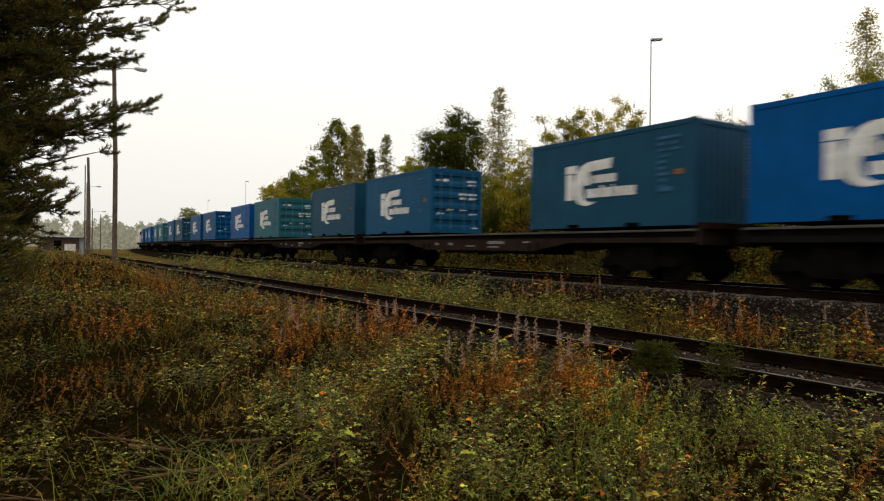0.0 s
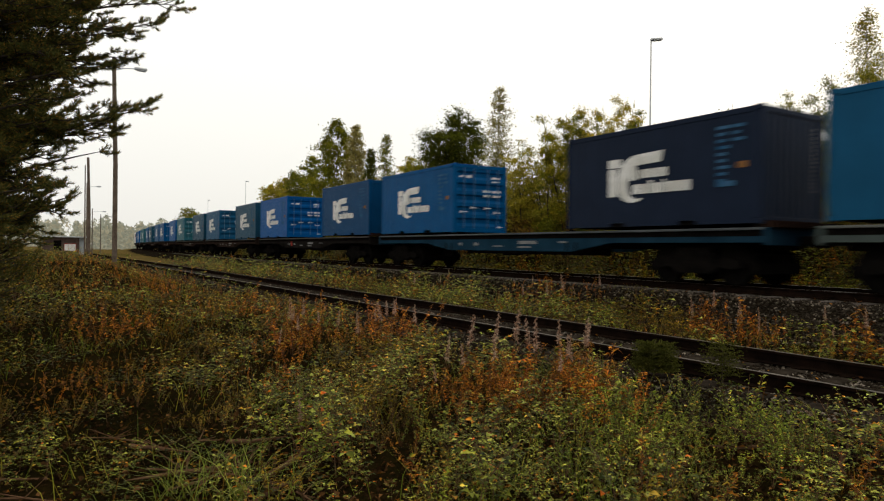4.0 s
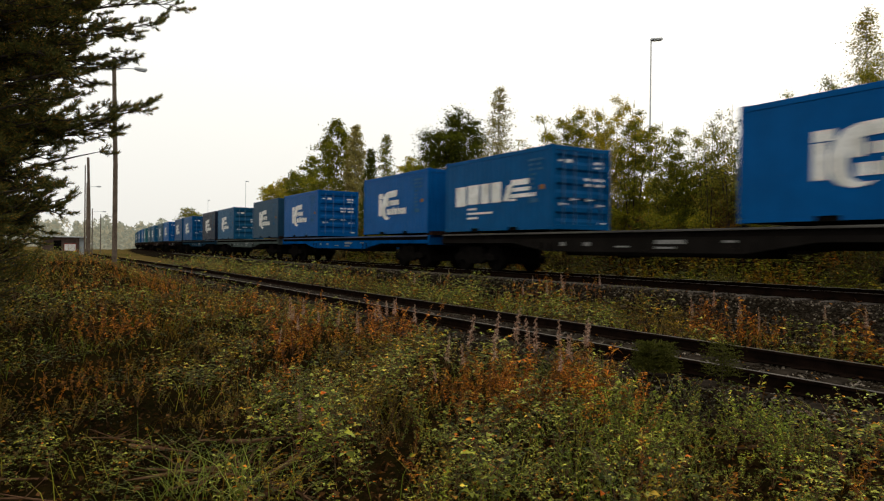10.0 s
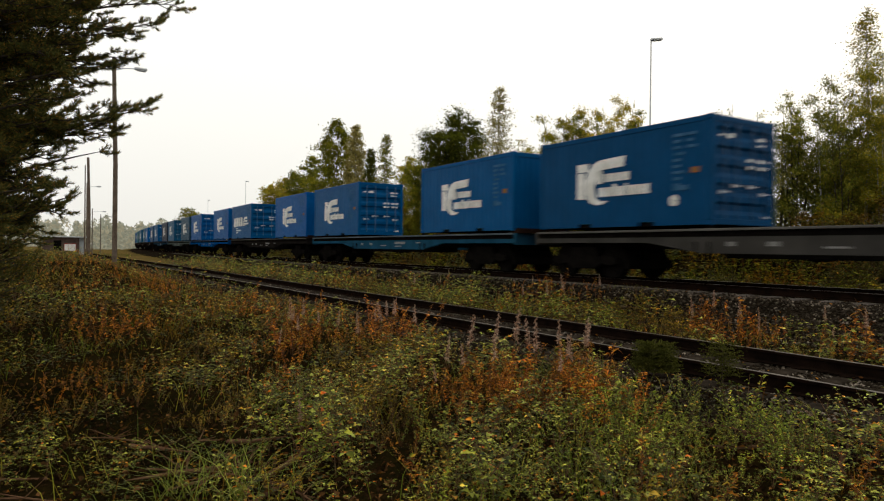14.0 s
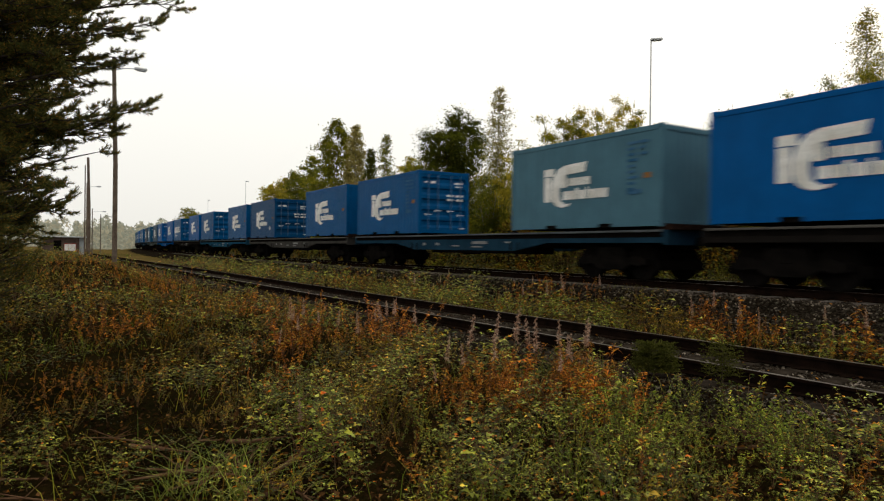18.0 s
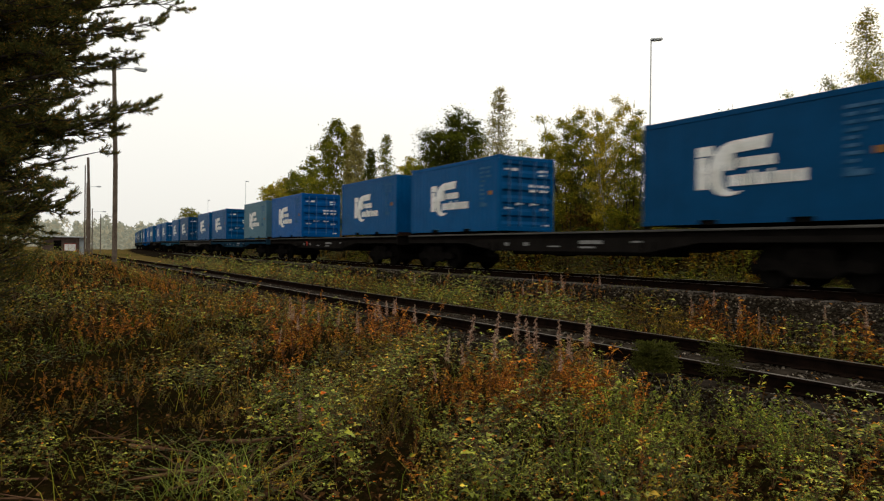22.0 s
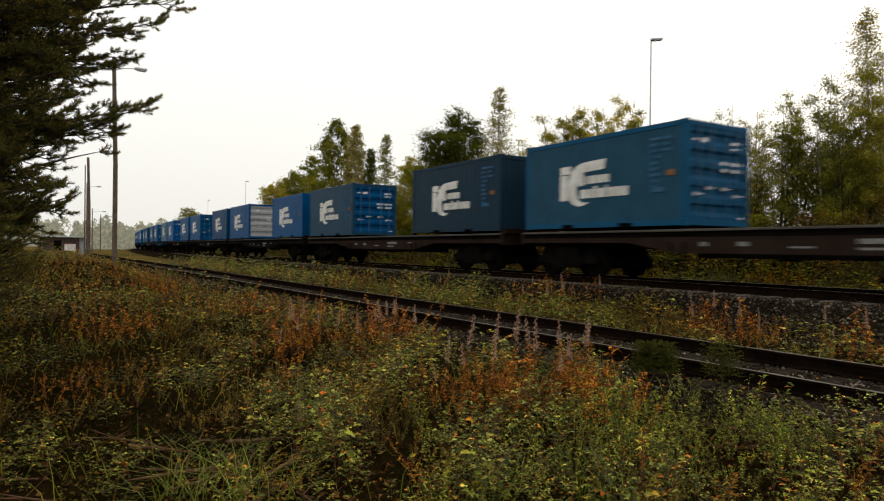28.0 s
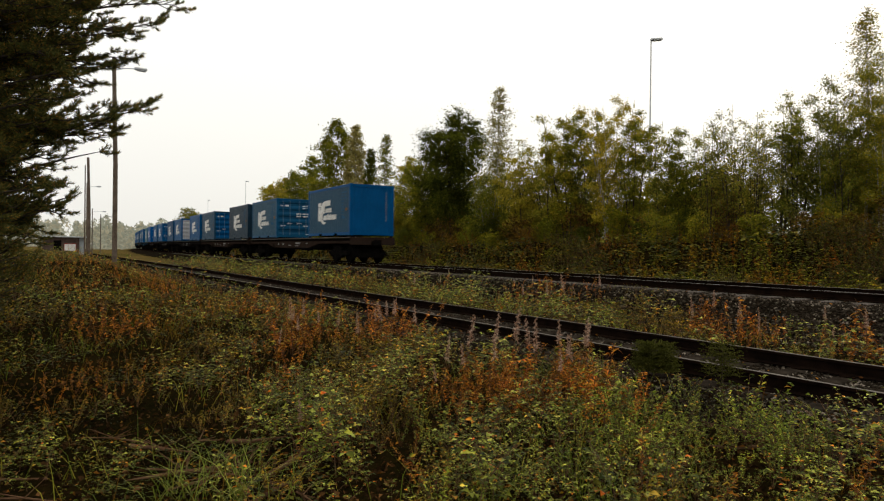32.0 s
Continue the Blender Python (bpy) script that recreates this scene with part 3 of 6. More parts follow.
def container(color, doors_at_rear, label, blocks=False, door_color=None, badge=False, side_color=None):
    c = tagged(new("container"), label, "shipping container", "containers on the train")
    for side in (-1, 1):
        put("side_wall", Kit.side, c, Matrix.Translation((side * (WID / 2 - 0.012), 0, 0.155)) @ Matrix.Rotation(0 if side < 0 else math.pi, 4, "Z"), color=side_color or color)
        put("top_rail", Kit.rail_top, c, pose(side * (WID / 2 - 0.031), 0, 0), color=color)
        put("bottom_rail", Kit.rail_low, c, pose(side * (WID / 2 - 0.031), 0, 0), color=color)
        for end in (-1, 1):
            put("corner_post", Kit.post, c, pose(side * (WID / 2 - 0.081), end * (LEN / 2 - 0.081), 0), color=color)
            for z in (0, HGT - 0.118):
                put("corner_casting", Kit.cast, c, pose(side * (WID / 2 - 0.0805), end * (LEN / 2 - 0.0885), z), color=color)
    put("roof", Kit.roof, c, color=color)
    put("floor", Kit.floor, c)
    for end in (-1, 1):
        turn = Matrix.Translation((0, end * (LEN / 2 - 0.052), 0)) @ Matrix.Rotation(0 if end < 0 else math.pi, 4, "Z")
        put("header", Kit.header, c, turn, color=color)
        put("sill", Kit.sill, c, turn, color=color)
        if (end < 0) == doors_at_rear:
            dc = door_color or color
            for side in (-1, 1):
                d = put("door", Kit.door, c, Matrix.Translation((0, end * (LEN / 2 - 0.03), 0.15)) @ Matrix.Rotation(0 if end < 0 else math.pi, 4, "Z") @ pose(side * 0.545, 0, 0),
                        "" if door_color is None else "pale grey door leaf", color=dc)
                for x in (-0.22, 0.24):
                    put("lock_rod", Kit.bar, d, pose(x, 0, 0), color=dc)
                    put("lock_handle", Kit.handle, d, pose(x, 0, 0.62 if side * x > 0 else 0.78))
                for x0, x1, z, h in (Kit.bits_a if side < 0 else Kit.bits_b):
                    put("door_marking", Kit.bit, d, Matrix.Translation(((x0 + x1) / 2, 0, z + h / 2)) @ Matrix.Diagonal((x1 - x0, 1, h, 1)))
        else:
            w = put("end_wall", Kit.end, c, Matrix.Translation((0, end * (LEN / 2 - 0.03), 0.155)) @ Matrix.Rotation(math.pi / 2 if end < 0 else -math.pi / 2, 4, "Z"), color=color)
            if end < 0:
                tagged(put("end_marking", Kit.column, c, pose(0.75, -LEN / 2 + 0.025, 0)), "thin column of pale lettering bars", kind="stuff")
    pieces = Kit.blocks if blocks else Kit.emblem
    em = put("emblem", pieces[0], c, None, "pale emblem of blocks and bars")
    for q in pieces[1:]:
        put("emblem_bar", q, em)
    put("marking", Kit.marks, c, None, "faded column of lettering bars")
    put("sticker", Kit.sticker, c, None, "orange warning sticker")
    if badge:
        put("sticker", Kit.badge, c, None, "round white sticker")
    return c


def wagon_kit():
    half = PITCH / 2 - 0.62
    # the sill stands back under its wide top flange
    belly = [(-half, 1.00), (-4.9, 1.00), (-3.3, 0.75), (3.3, 0.75), (4.9, 1.00), (half, 1.00), (half, 1.115), (-half, 1.115)]
    Kit.sill_beam = bm_mesh("side_sill", prism(belly, -0.012, 0.012, "x"), FRAME_PAINT)
    Kit.top_plate = bm_mesh("top_flange", box(-0.07, 0.07, -half, half, 1.251, 1.305, 0.008), FRAME_PAINT)
    bm = bmesh.new()
    for a, b, za, zb in ((-half, -4.9, 1.0, 1.0), (-4.9, -3.3, 1.0, 0.75), (-3.3, 3.3, 0.75, 0.75), (3.3, 4.9, 0.75, 1.0), (4.9, half, 1.0, 1.0)):
        vs = [bm.verts.new((x, y, z + dz)) for x in (-0.07, 0.07) for (y, z) in ((a, za), (b, zb)) for dz in (-0.02, -0.001)]
        for q in ((0, 1, 3, 2), (4, 6, 7, 5), (0, 4, 5, 1), (2, 3, 7, 6), (0, 2, 6, 4), (1, 5, 7, 3)):
            bm.faces.new([vs[i] for i in q])
    # set-back black strip standing in for the dark gap under the top flange
    Kit.channel = bm_mesh("sill_gap_strip", box(-0.008, 0.008, -half, half, 1.1155, 1.2505), BLACK_STEEL)
    plate = box(-1.12, 1.12, -0.02, 0.02, 1.306, 1.47, 0.012)
    add_box(plate, -1.18, 1.18, -0.30, 0.0, 1.306, 1.36)
    for bx in (-1.1, -0.4, 0.4, 1.1):
        add_box(plate, bx - 0.03, bx + 0.03, -0.24, -0.021, 1.361, 1.44)
    Kit.stop = bm_mesh("end_stop", plate, FRAME_PAINT)
    Kit.flange = bm_mesh("sill_flange", bm, FRAME_PAINT)
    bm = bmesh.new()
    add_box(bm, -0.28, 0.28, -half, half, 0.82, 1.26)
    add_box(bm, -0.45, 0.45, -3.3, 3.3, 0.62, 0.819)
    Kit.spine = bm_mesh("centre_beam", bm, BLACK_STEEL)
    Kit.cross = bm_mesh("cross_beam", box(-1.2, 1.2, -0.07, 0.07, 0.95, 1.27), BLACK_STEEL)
    Kit.endbeam = bm_mesh("end_beam", box(-1.22, 1.22, -0.06, 0.06, 0.92, 1.30, 0.01), FRAME_PAINT)
    bm = box(-0.09, 0.09, 0, 0.5, 0.93, 1.13, 0.02)
    add_box(bm, -0.17, 0.17, 0.42, 0.66, 0.88, 1.18, 0.03)
    Kit.coupler = bm_mesh("coupler", bm, BLACK_STEEL)
    bm = box(-0.09, 0.09, -0.12, 0.12, 1.305, 1.335)
    add_box(bm, -0.05, 0.05, -0.06, 0.06, 1.335, 1.385, 0.01)
    Kit.lock = bm_mesh("container_lock", bm, BLACK_STEEL)
    bm = box(-0.02, 0.02, -0.2, -0.17, 0.55, 1.0)
    add_box(bm, -0.02, 0.02, 0.17, 0.2, 0.55, 1.0)
    add_box(bm, -0.05, 0.05, -0.2, 0.2, 0.53, 0.55)
    Kit.step = bm_mesh("foot_step", bm, BLACK_STEEL)
    bm = rod((-0.5, 0, 0.75), (0.3, 0, 0.75), 0.18, None, 14)
    Kit.tank = bm_mesh("brake_cylinder", bm, BLACK_STEEL)
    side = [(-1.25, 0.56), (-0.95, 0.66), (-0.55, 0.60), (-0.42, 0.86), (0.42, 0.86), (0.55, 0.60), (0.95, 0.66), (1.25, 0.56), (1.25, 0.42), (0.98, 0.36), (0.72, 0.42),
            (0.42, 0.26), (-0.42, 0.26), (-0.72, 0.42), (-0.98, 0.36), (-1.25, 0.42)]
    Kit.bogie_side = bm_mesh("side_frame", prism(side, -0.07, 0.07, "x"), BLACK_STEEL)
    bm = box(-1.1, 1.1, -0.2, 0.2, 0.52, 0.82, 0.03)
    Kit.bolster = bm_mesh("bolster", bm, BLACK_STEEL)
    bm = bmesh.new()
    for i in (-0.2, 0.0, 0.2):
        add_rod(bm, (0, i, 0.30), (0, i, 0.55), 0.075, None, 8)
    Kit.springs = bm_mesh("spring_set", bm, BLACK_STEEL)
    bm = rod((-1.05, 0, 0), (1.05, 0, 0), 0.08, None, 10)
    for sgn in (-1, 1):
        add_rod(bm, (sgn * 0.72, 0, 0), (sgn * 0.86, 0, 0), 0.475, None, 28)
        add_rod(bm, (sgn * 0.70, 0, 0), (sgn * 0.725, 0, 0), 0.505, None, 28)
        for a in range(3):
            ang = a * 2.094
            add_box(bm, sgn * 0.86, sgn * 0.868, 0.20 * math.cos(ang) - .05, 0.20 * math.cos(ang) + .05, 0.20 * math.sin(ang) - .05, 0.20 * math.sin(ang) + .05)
    # blocks added to shut out the bright view between the wheels
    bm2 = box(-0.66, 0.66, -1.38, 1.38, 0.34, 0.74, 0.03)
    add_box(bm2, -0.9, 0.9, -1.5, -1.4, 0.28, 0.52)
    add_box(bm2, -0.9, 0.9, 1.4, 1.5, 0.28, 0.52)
    Kit.filler = bm_mesh("brake_rigging", bm2, BLACK_STEEL)
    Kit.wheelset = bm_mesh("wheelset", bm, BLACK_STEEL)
    Kit.wagon_bit = bm_mesh("marking", box(-1.2175, -1.2135, -0.5, 0.5, -0.5, 0.5), SILL_MARK)
    Kit.red_mark = bm_mesh("marking", box(-1.2175, -1.2135, 2.0, 2.22, 0.86, 1.10), RED)


def wagon(color, label, red=False, stop=True):
    w = tagged(new("flat_wagon"), label, "railway wagon", "flat wagons of the train")
    half = PITCH / 2 - 0.62
    for side in (-1, 1):
        put("side_sill", Kit.sill_beam, w, pose(side * 1.20, 0, 0), color=color)
        put("sill_gap_strip", Kit.channel, w, pose(side * 1.185, 0, 0))
        put("top_flange", Kit.top_plate, w, pose(side * 1.21, 0, 0), color=tuple(0.55 * a + 0.45 * b for a, b in zip(color, DUST)))
        put("sill_flange", Kit.flange, w, pose(side * 1.21, 0, 0), color=color)
        put("end_beam", Kit.endbeam, w, pose(0, side * (half + 0.062), 0), color=color)
        put("coupler", Kit.coupler, w, Matrix.Translation((0, side * (half + 0.12), 0)) @ Matrix.Rotation(0 if side > 0 else math.pi, 4, "Z"))
        for y in (-FIRST + 3.19 - 0.1, FIRST - 3.19 + 0.1):
            put("foot_step", Kit.step, w, pose(side * 1.2, y * 2.7, 0))
        for y0 in (-1, 1):
            for e in (-1, 1):
                put("container_lock", Kit.lock, w, pose(side * 1.135, y0 * (HOLE / 2 + LEN / 2) + e * (LEN / 2 - 0.09), 0))
    put("centre_beam", Kit.spine, w)
    if stop:
        put("end_stop", Kit.stop, w, pose(0, -half + 0.02, 0), "rusty brown end stop").color = (0.02, 0.011, 0.008, 1)
    for y in (-8.2, -6.2, -4.4, -2.6, -0.9, 0.9, 2.6, 4.4, 6.2, 8.2):
        put("cross_beam", Kit.cross, w, pose(0, y, 0))
    put("brake_cylinder", Kit.tank, w, pose(0.4, 1.4, 0))
    for e in (-1, 1):
        b = put("bogie", Kit.bolster, w, pose(0, e * 7.36, 0), "dark cast steel bogie")
        put("brake_rigging", Kit.filler, b)
        for side in (-1, 1):
            put("side_frame", Kit.bogie_side, b, pose(side * 1.02, 0, 0))
            put("spring_set", Kit.springs, b, pose(side * 1.02, 0, 0))
        for y in (-0.925, 0.925):
            ws = put("wheelset", Kit.wheelset, b, pose(0, y, 0.475))
            WHEELS.append((ws, y))
    for y, wd, z, h in ((-1.25, 0.9, 0.95, 0.10), (-1.1, 0.6, 0.83, 0.05), (1.6, 0.26, 0.90, 0.10), (2.6, 0.2, 0.90, 0.10), (-2.9, 0.35, 0.98, 0.05), (0.3, 0.5, 0.86, 0.04)):
        put("marking", Kit.wagon_bit, w, Matrix.Translation((0, y, z + h / 2)) @ Matrix.Diagonal((1, wd, h, 1)))
    if red:
        put("marking", Kit.red_mark, w, None, "red square mark")
    return w


# paints (base colours)
BRIGHT, BLUE, DEEP = (0.001, 0.066, 0.22), (0.001, 0.059, 0.168), (0.002, 0.042, 0.115)
TEAL, STEEL, SLATE = (0.011, 0.054, 0.094), (0.008, 0.066, 0.138), (0.011, 0.029, 0.048)
PALE, NAVY, GREENISH = (0.055, 0.125, 0.165), (0.010, 0.016, 0.032), (0.02, 0.10, 0.13)
DULL = (0.014, 0.048, 0.086)
WORDS = {DULL: "dull blue", BRIGHT: "bright blue", BLUE: "mid blue", DEEP: "deep blue", TEAL: "dull dark teal", STEEL: "faded steel blue", SLATE: "dark slate",
         PALE: "pale grey-blue", NAVY: "almost black navy", GREENISH: "faded sea green"}
F_BLACK, F_BROWN, F_GREY = (0.011, 0.0095, 0.0085), (0.026, 0.017, 0.013), (0.045, 0.042, 0.038)
DUST = (0.17, 0.16, 0.145)
F_BLUE, F_TEAL, F_BRIGHT, F_GREEN = (0.011, 0.033, 0.055), (0.012, 0.055, 0.095), (0.001, 0.055, 0.19), (0.06, 0.075, 0.07)
FRAME_WORDS = {F_BLACK: "black", F_BROWN: "rusty brown", F_GREY: "grey", F_BLUE: "dull blue", F_TEAL: "teal blue", F_BRIGHT: "bright blue", F_GREEN: "grey-green"}
# from the last wagon forwards: frame, rear container, front container
WAGONS = [(F_BROWN, BLUE, STEEL), (F_BROWN, SLATE, DULL), (F_BLACK, BLUE, BLUE), (F_BLACK, DEEP, BLUE), (F_BLACK, BLUE, BRIGHT), (F_BLUE, PALE, BLUE),
          (F_GREY, BLUE, DEEP), (F_TEAL, BLUE, BLUE), (F_BLACK, BRIGHT, BLUE), (F_BRIGHT, BRIGHT, BRIGHT), (F_GREEN, DULL, STEEL), (F_BLUE, NAVY, BLUE),
          (F_BLACK, DEEP, BRIGHT), (F_BROWN, TEAL, STEEL), (F_BROWN, TEAL, GREENISH), (F_BROWN, BRIGHT, BLUE), (F_BROWN, BLUE, TEAL), (F_BROWN, BLUE, GREENISH),
          (F_BROWN, GREENISH, BRIGHT), (F_BROWN, BLUE, BLUE)]


def train():
    container_kit()
    wagon_kit()
    for k, (fr, rear, front) in enumerate(WAGONS):
        s0 = k * PITCH
        w = wagon(fr, "%s flat wagon with sagging side sills" % FRAME_WORDS[fr], fr == F_BLACK and k in (4, 12), k > 0)
        MOVERS.append((w, s0 + FIRST, 0.0))
        # on the last wagon the side walls are darker than the ends
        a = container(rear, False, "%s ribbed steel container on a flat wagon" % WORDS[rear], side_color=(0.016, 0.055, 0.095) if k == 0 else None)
        MOVERS.append((a, s0 + LEN / 2, DECK))
        dc = {2: (0.34, 0.34, 0.35), 1: BLUE}.get(k)
        words = "%s ribbed steel container, doors facing back" % WORDS[front]
        if k == 8:
            words = "mid blue container with a row of white blocks"
        if k == 2:
            words = "mid blue container with pale grey doors"
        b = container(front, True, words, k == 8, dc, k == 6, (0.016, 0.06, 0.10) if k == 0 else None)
        MOVERS.append((b, s0 + LEN * 1.5 + HOLE, DECK))


train()


# ---- locomotive ahead of the wagons ----
def locomotive():
    e = tagged(new("diesel_locomotive"), "red and white diesel locomotive pulling the train", "locomotive")
    body_red = (0.42, 0.035, 0.03)
    part("frame", box(-1.35, 1.35, -8.3, 8.3, 0.95, 1.35, 0.04), BLACK_STEEL, e)
    for y0, y1, n in ((-8.1, -2.4, "rear_hood"), (1.4, 8.1, "front_hood")):
        o = part(n, box(-1.05, 1.05, y0, y1, 1.35, 3.35, 0.12), PAINT, e)
        o.color = (*body_red, 1)
    cab = part("cab", box(-1.5, 1.5, -2.4, 1.4, 1.35, 4.1, 0.14), PAINT, e, "white driving cab")
    cab.color = (0.62, 0.62, 0.60, 1)
    for y in (-2.405, 1.405):
        for x in (-0.75, 0.75):
            part("window", box(x - 0.5, x + 0.5, y - 0.012, y + 0.012, 3.0, 3.7, 0.008), GLASS_DARK, cab)
    for x in (-1.505, 1.505):
        for y in (-1.5, 0.5):
            part("window", box(x - 0.012, x + 0.012, y - 0.5, y + 0.5, 2.9, 3.7, 0.008), GLASS_DARK, cab)
    band = part("band", box(-1.062, 1.062, -8.11, -2.42, 2.2, 2.5), WHITE, e, "white band round the hood")
    for y in (-7.9, 7.9):
        for x in (-0.7, 0.7):
            part("headlamp", rod((x, y + (0.25 if y > 0 else -0.25), 1.9), (x, y + (0.19 if y > 0 else -0.19), 1.9), 0.12, None, 10), ZINC, e)
    for y in (-5.2, 5.2):
        b = put("bogie", Kit.bolster, e, pose(0, y, 0), "dark cast steel bogie")
        for side in (-1, 1):
            put("side_frame", Kit.bogie_side, b, pose(side * 1.02, 0, 0))
        for dy in (-0.925, 0.925):
            ws = put("wheelset", Kit.wheelset, b, pose(0, dy, 0.475))
            WHEELS.append((ws, dy))
    for sgn in (-1, 1):
        put("coupler", Kit.coupler, e, Matrix.Translation((0, sgn * 8.3, 0)) @ Matrix.Rotation(0 if sgn > 0 else math.pi, 4, "Z"))
    MOVERS.append((e, len(WAGONS) * PITCH - JOINT + 0.65 + 9.0, 0.0))


locomotive()


# ---- posts and the hut ----
def tube_path(pts, radii, n=7):
    """Vertices and faces of a bent tapering tube."""
    pts = [Vector(p) for p in pts]
    v, f = [], []
    for i, p in enumerate(pts):
        d = (pts[min(i + 1, len(pts) - 1)] - pts[max(i - 1, 0)]).normalized()
        a = d.cross(Vector((0.31, 0.27, 0.91)) if abs(d.z) < 0.9 else Vector((1, 0, 0))).normalized()
        b = d.cross(a)
        for j in range(n):
            w = 2 * math.pi * j / n
            q = p + (a * math.cos(w) + b * math.sin(w)) * radii[i]
            v.append((q.x, q.y, q.z))
    for i in range(len(pts) - 1):
        for j in range(n):
            f.append((i * n + j, i * n + (j + 1) % n, (i + 1) * n + (j + 1) % n, (i + 1) * n + j))
    return v, f


def wooden_post(x, y, top, r, lamp=True, reach=0.85, label="tall weathered wooden pole with a street lamp"):
    z = float(ground_z(x, y)) - 0.05
    p = tagged(new("street_lamp"), label, "lamp post", "lamp posts on the bank")
    p.location = (x, y, z)
    v, f = tube_path([(0, 0, 0), (0.01 * r, 0, (top - z) * 0.5), (-0.1 if r > 0.1 else 0, 0, top - z)], [r, r * 0.87, r * 0.72], 10)
    put("pole", mesh_np("pole", v, f, (POLE_WOOD,), True), p)
    h = top - z
    part("cap", rod((-0.1 if r > 0.1 else 0, 0, h - 0.01), (-0.1 if r > 0.1 else 0, 0, h + 0.03), r * 0.74, r * 0.5, 10), ZINC, p)
    if lamp:
        v, f = tube_path([(0, 0, h - 0.55), (reach * 0.4, -0.02, h - 0.43), (reach, -0.04, h - 0.38)], [0.025, 0.022, 0.02], 6)
        put("arm", mesh_np("arm", v, f, (ZINC,), True), p)
        bm = box(reach - 0.12, reach + 0.42, -0.13, 0.06, h - 0.44, h - 0.31, 0.04)
        hd = part("lamp_head", bm, ZINC, p, "grey lamp head")
        part("lens", box(reach, reach + 0.36, -0.11, 0.04, h - 0.475, h - 0.441, 0.012), ROOF_SHEET, hd)
    return p


wooden_post(3.32, 32.83, 9.15, 0.112)
wooden_post(4.05, 57.86, 7.5, 0.13, False, label="weathered wooden pole without a lamp")
wooden_post(4.0, 61.5, 7.3, 0.06, False, label="thin wooden pole leaning on the bank")
wooden_post(6.05, 89.8, 8.2, 0.10, True, 1.1, "slim lamp post by the hut")
wooden_post(8.1, 109.7, 6.1, 0.09, True, 1.4, "slim lamp post by the hut")
wooden_post(11.7, 139.5, 6.5, 0.09, True, 1.6, "slim lamp post beyond the hut")


def steel_mast(x, y, top):
    z = float(ground_z(x, y)) - 0.05
    p = tagged(new("mast_lamp"), "tall galvanised steel mast with a flat lamp", "lamp post", "steel masts behind the line")
    p.location = (x, y, z)
    h = top - z
    part("mast", rod((0, 0, 0), (0, 0, h * 0.55), 0.07, 0.06, 12), ZINC, p)
    part("upper_mast", rod((0, 0, h * 0.55), (0, 0, h), 0.042, 0.032, 12), ZINC, p)
    part("base_plate", box(-0.2, 0.2, -0.2, 0.2, 0, 0.08, 0.01), ZINC, p)
    v, f = tube_path([(0, 0, h - 0.05), (0.1, -0.08, h + 0.04), (0.22, -0.16, h + 0.05)], [0.03, 0.028, 0.026], 6)
    put("arm", mesh_np("arm", v, f, (ZINC,), True), p)
    bm = box(-0.02, 0.58, -0.11, 0.11, -0.05, 0.07, 0.035)
    hd = part("lamp_head", bm, ZINC, p, "flat grey lamp head", Matrix.Translation((-0.02, 0.0, h + 0.04)) @ Matrix.Rotation(radians(-45), 4, "Z"))
    part("lens", box(0.1, 0.52, -0.085, 0.085, -0.075, -0.051, 0.008), ROOF_SHEET, hd)


for mx, my, mt in ((27.37, 23.38, 11.7), (31.61, 113.7, 11.86), (36.64, 163.96, 11.73)):
    steel_mast(mx, my, mt)


def hut():
    x0, y0 = 2.0, 85.0
    h = tagged(new("trackside_hut"), "low brown hut with a pale flat roof", "hut")
    h.location = (x0, y0, float(ground_z(x0 + 2, y0)) + 0.02)
    part("wall", box(-0.5, 3.0, 0, 3.2, 0, 1.95, 0.02), HUT_WALL, h)
    part("roof", prism([(-0.9, 1.95), (3.8, 1.96), (3.8, 2.06), (-0.9, 2.12)], -0.4, 3.6, "y"), ROOF_SHEET, h)
    part("side_room", box(3.005, 3.6, 0.1, 3.0, 0, 1.95, 0.02), HUT_GREY, h, "pale grey boarded side room")
    d = part("window", box(1.5, 2.7, -0.05, -0.003, 0.42, 1.25, 0.01), RED, h, "red framed white notice window")
    for i in range(3):
        part("pane", box(1.55 + i * 0.37, 1.90 + i * 0.37, -0.062, -0.051, 0.47, 1.20, 0.004), WHITE, d)
    # flat dark panel for the dark spot left of the window
    part("door", box(0.5, 1.25, -0.05, -0.003, 0.02, 1.6, 0.01), BLACK_STEEL, h, "dark panel left of the window")


hut()


# ---- leaves ----
def leaf_mesh(name, base, axis_v, size, width, mat, droop=0.25):
    """One four-cornered folded leaf for each base point, along its axis."""
    n = len(base)
    a = axis_v / np.maximum(1e-6, np.linalg.norm(axis_v, axis=1, keepdims=True))
    up = np.tile(np.array([0.0, 0.0, 1.0]), (n, 1)) + RND.normal(0, 0.55, (n, 3))
    s = np.cross(a, up)
    s /= np.maximum(1e-6, np.linalg.norm(s, axis=1, keepdims=True))
    nn = np.cross(s, a)
    L, Wd = size[:, None], width[:, None]
    mid = base + a * L * 0.45 + nn * L * 0.06
    tip = base + a * L - nn * L * droop
    v = np.stack([base, mid + s * Wd * 0.5, tip, mid - s * Wd * 0.5], 1).reshape(-1, 3)
    f = np.arange(4 * n).reshape(n, 4)
    return mesh_np(name, v, f, (mat,))


def join_tubes(tubes):
    vs, fs, o = [], [], 0
    for v, f in tubes:
        vs += v
        fs += [[i + o for i in q] for q in f]
        o += len(v)
    return vs, fs


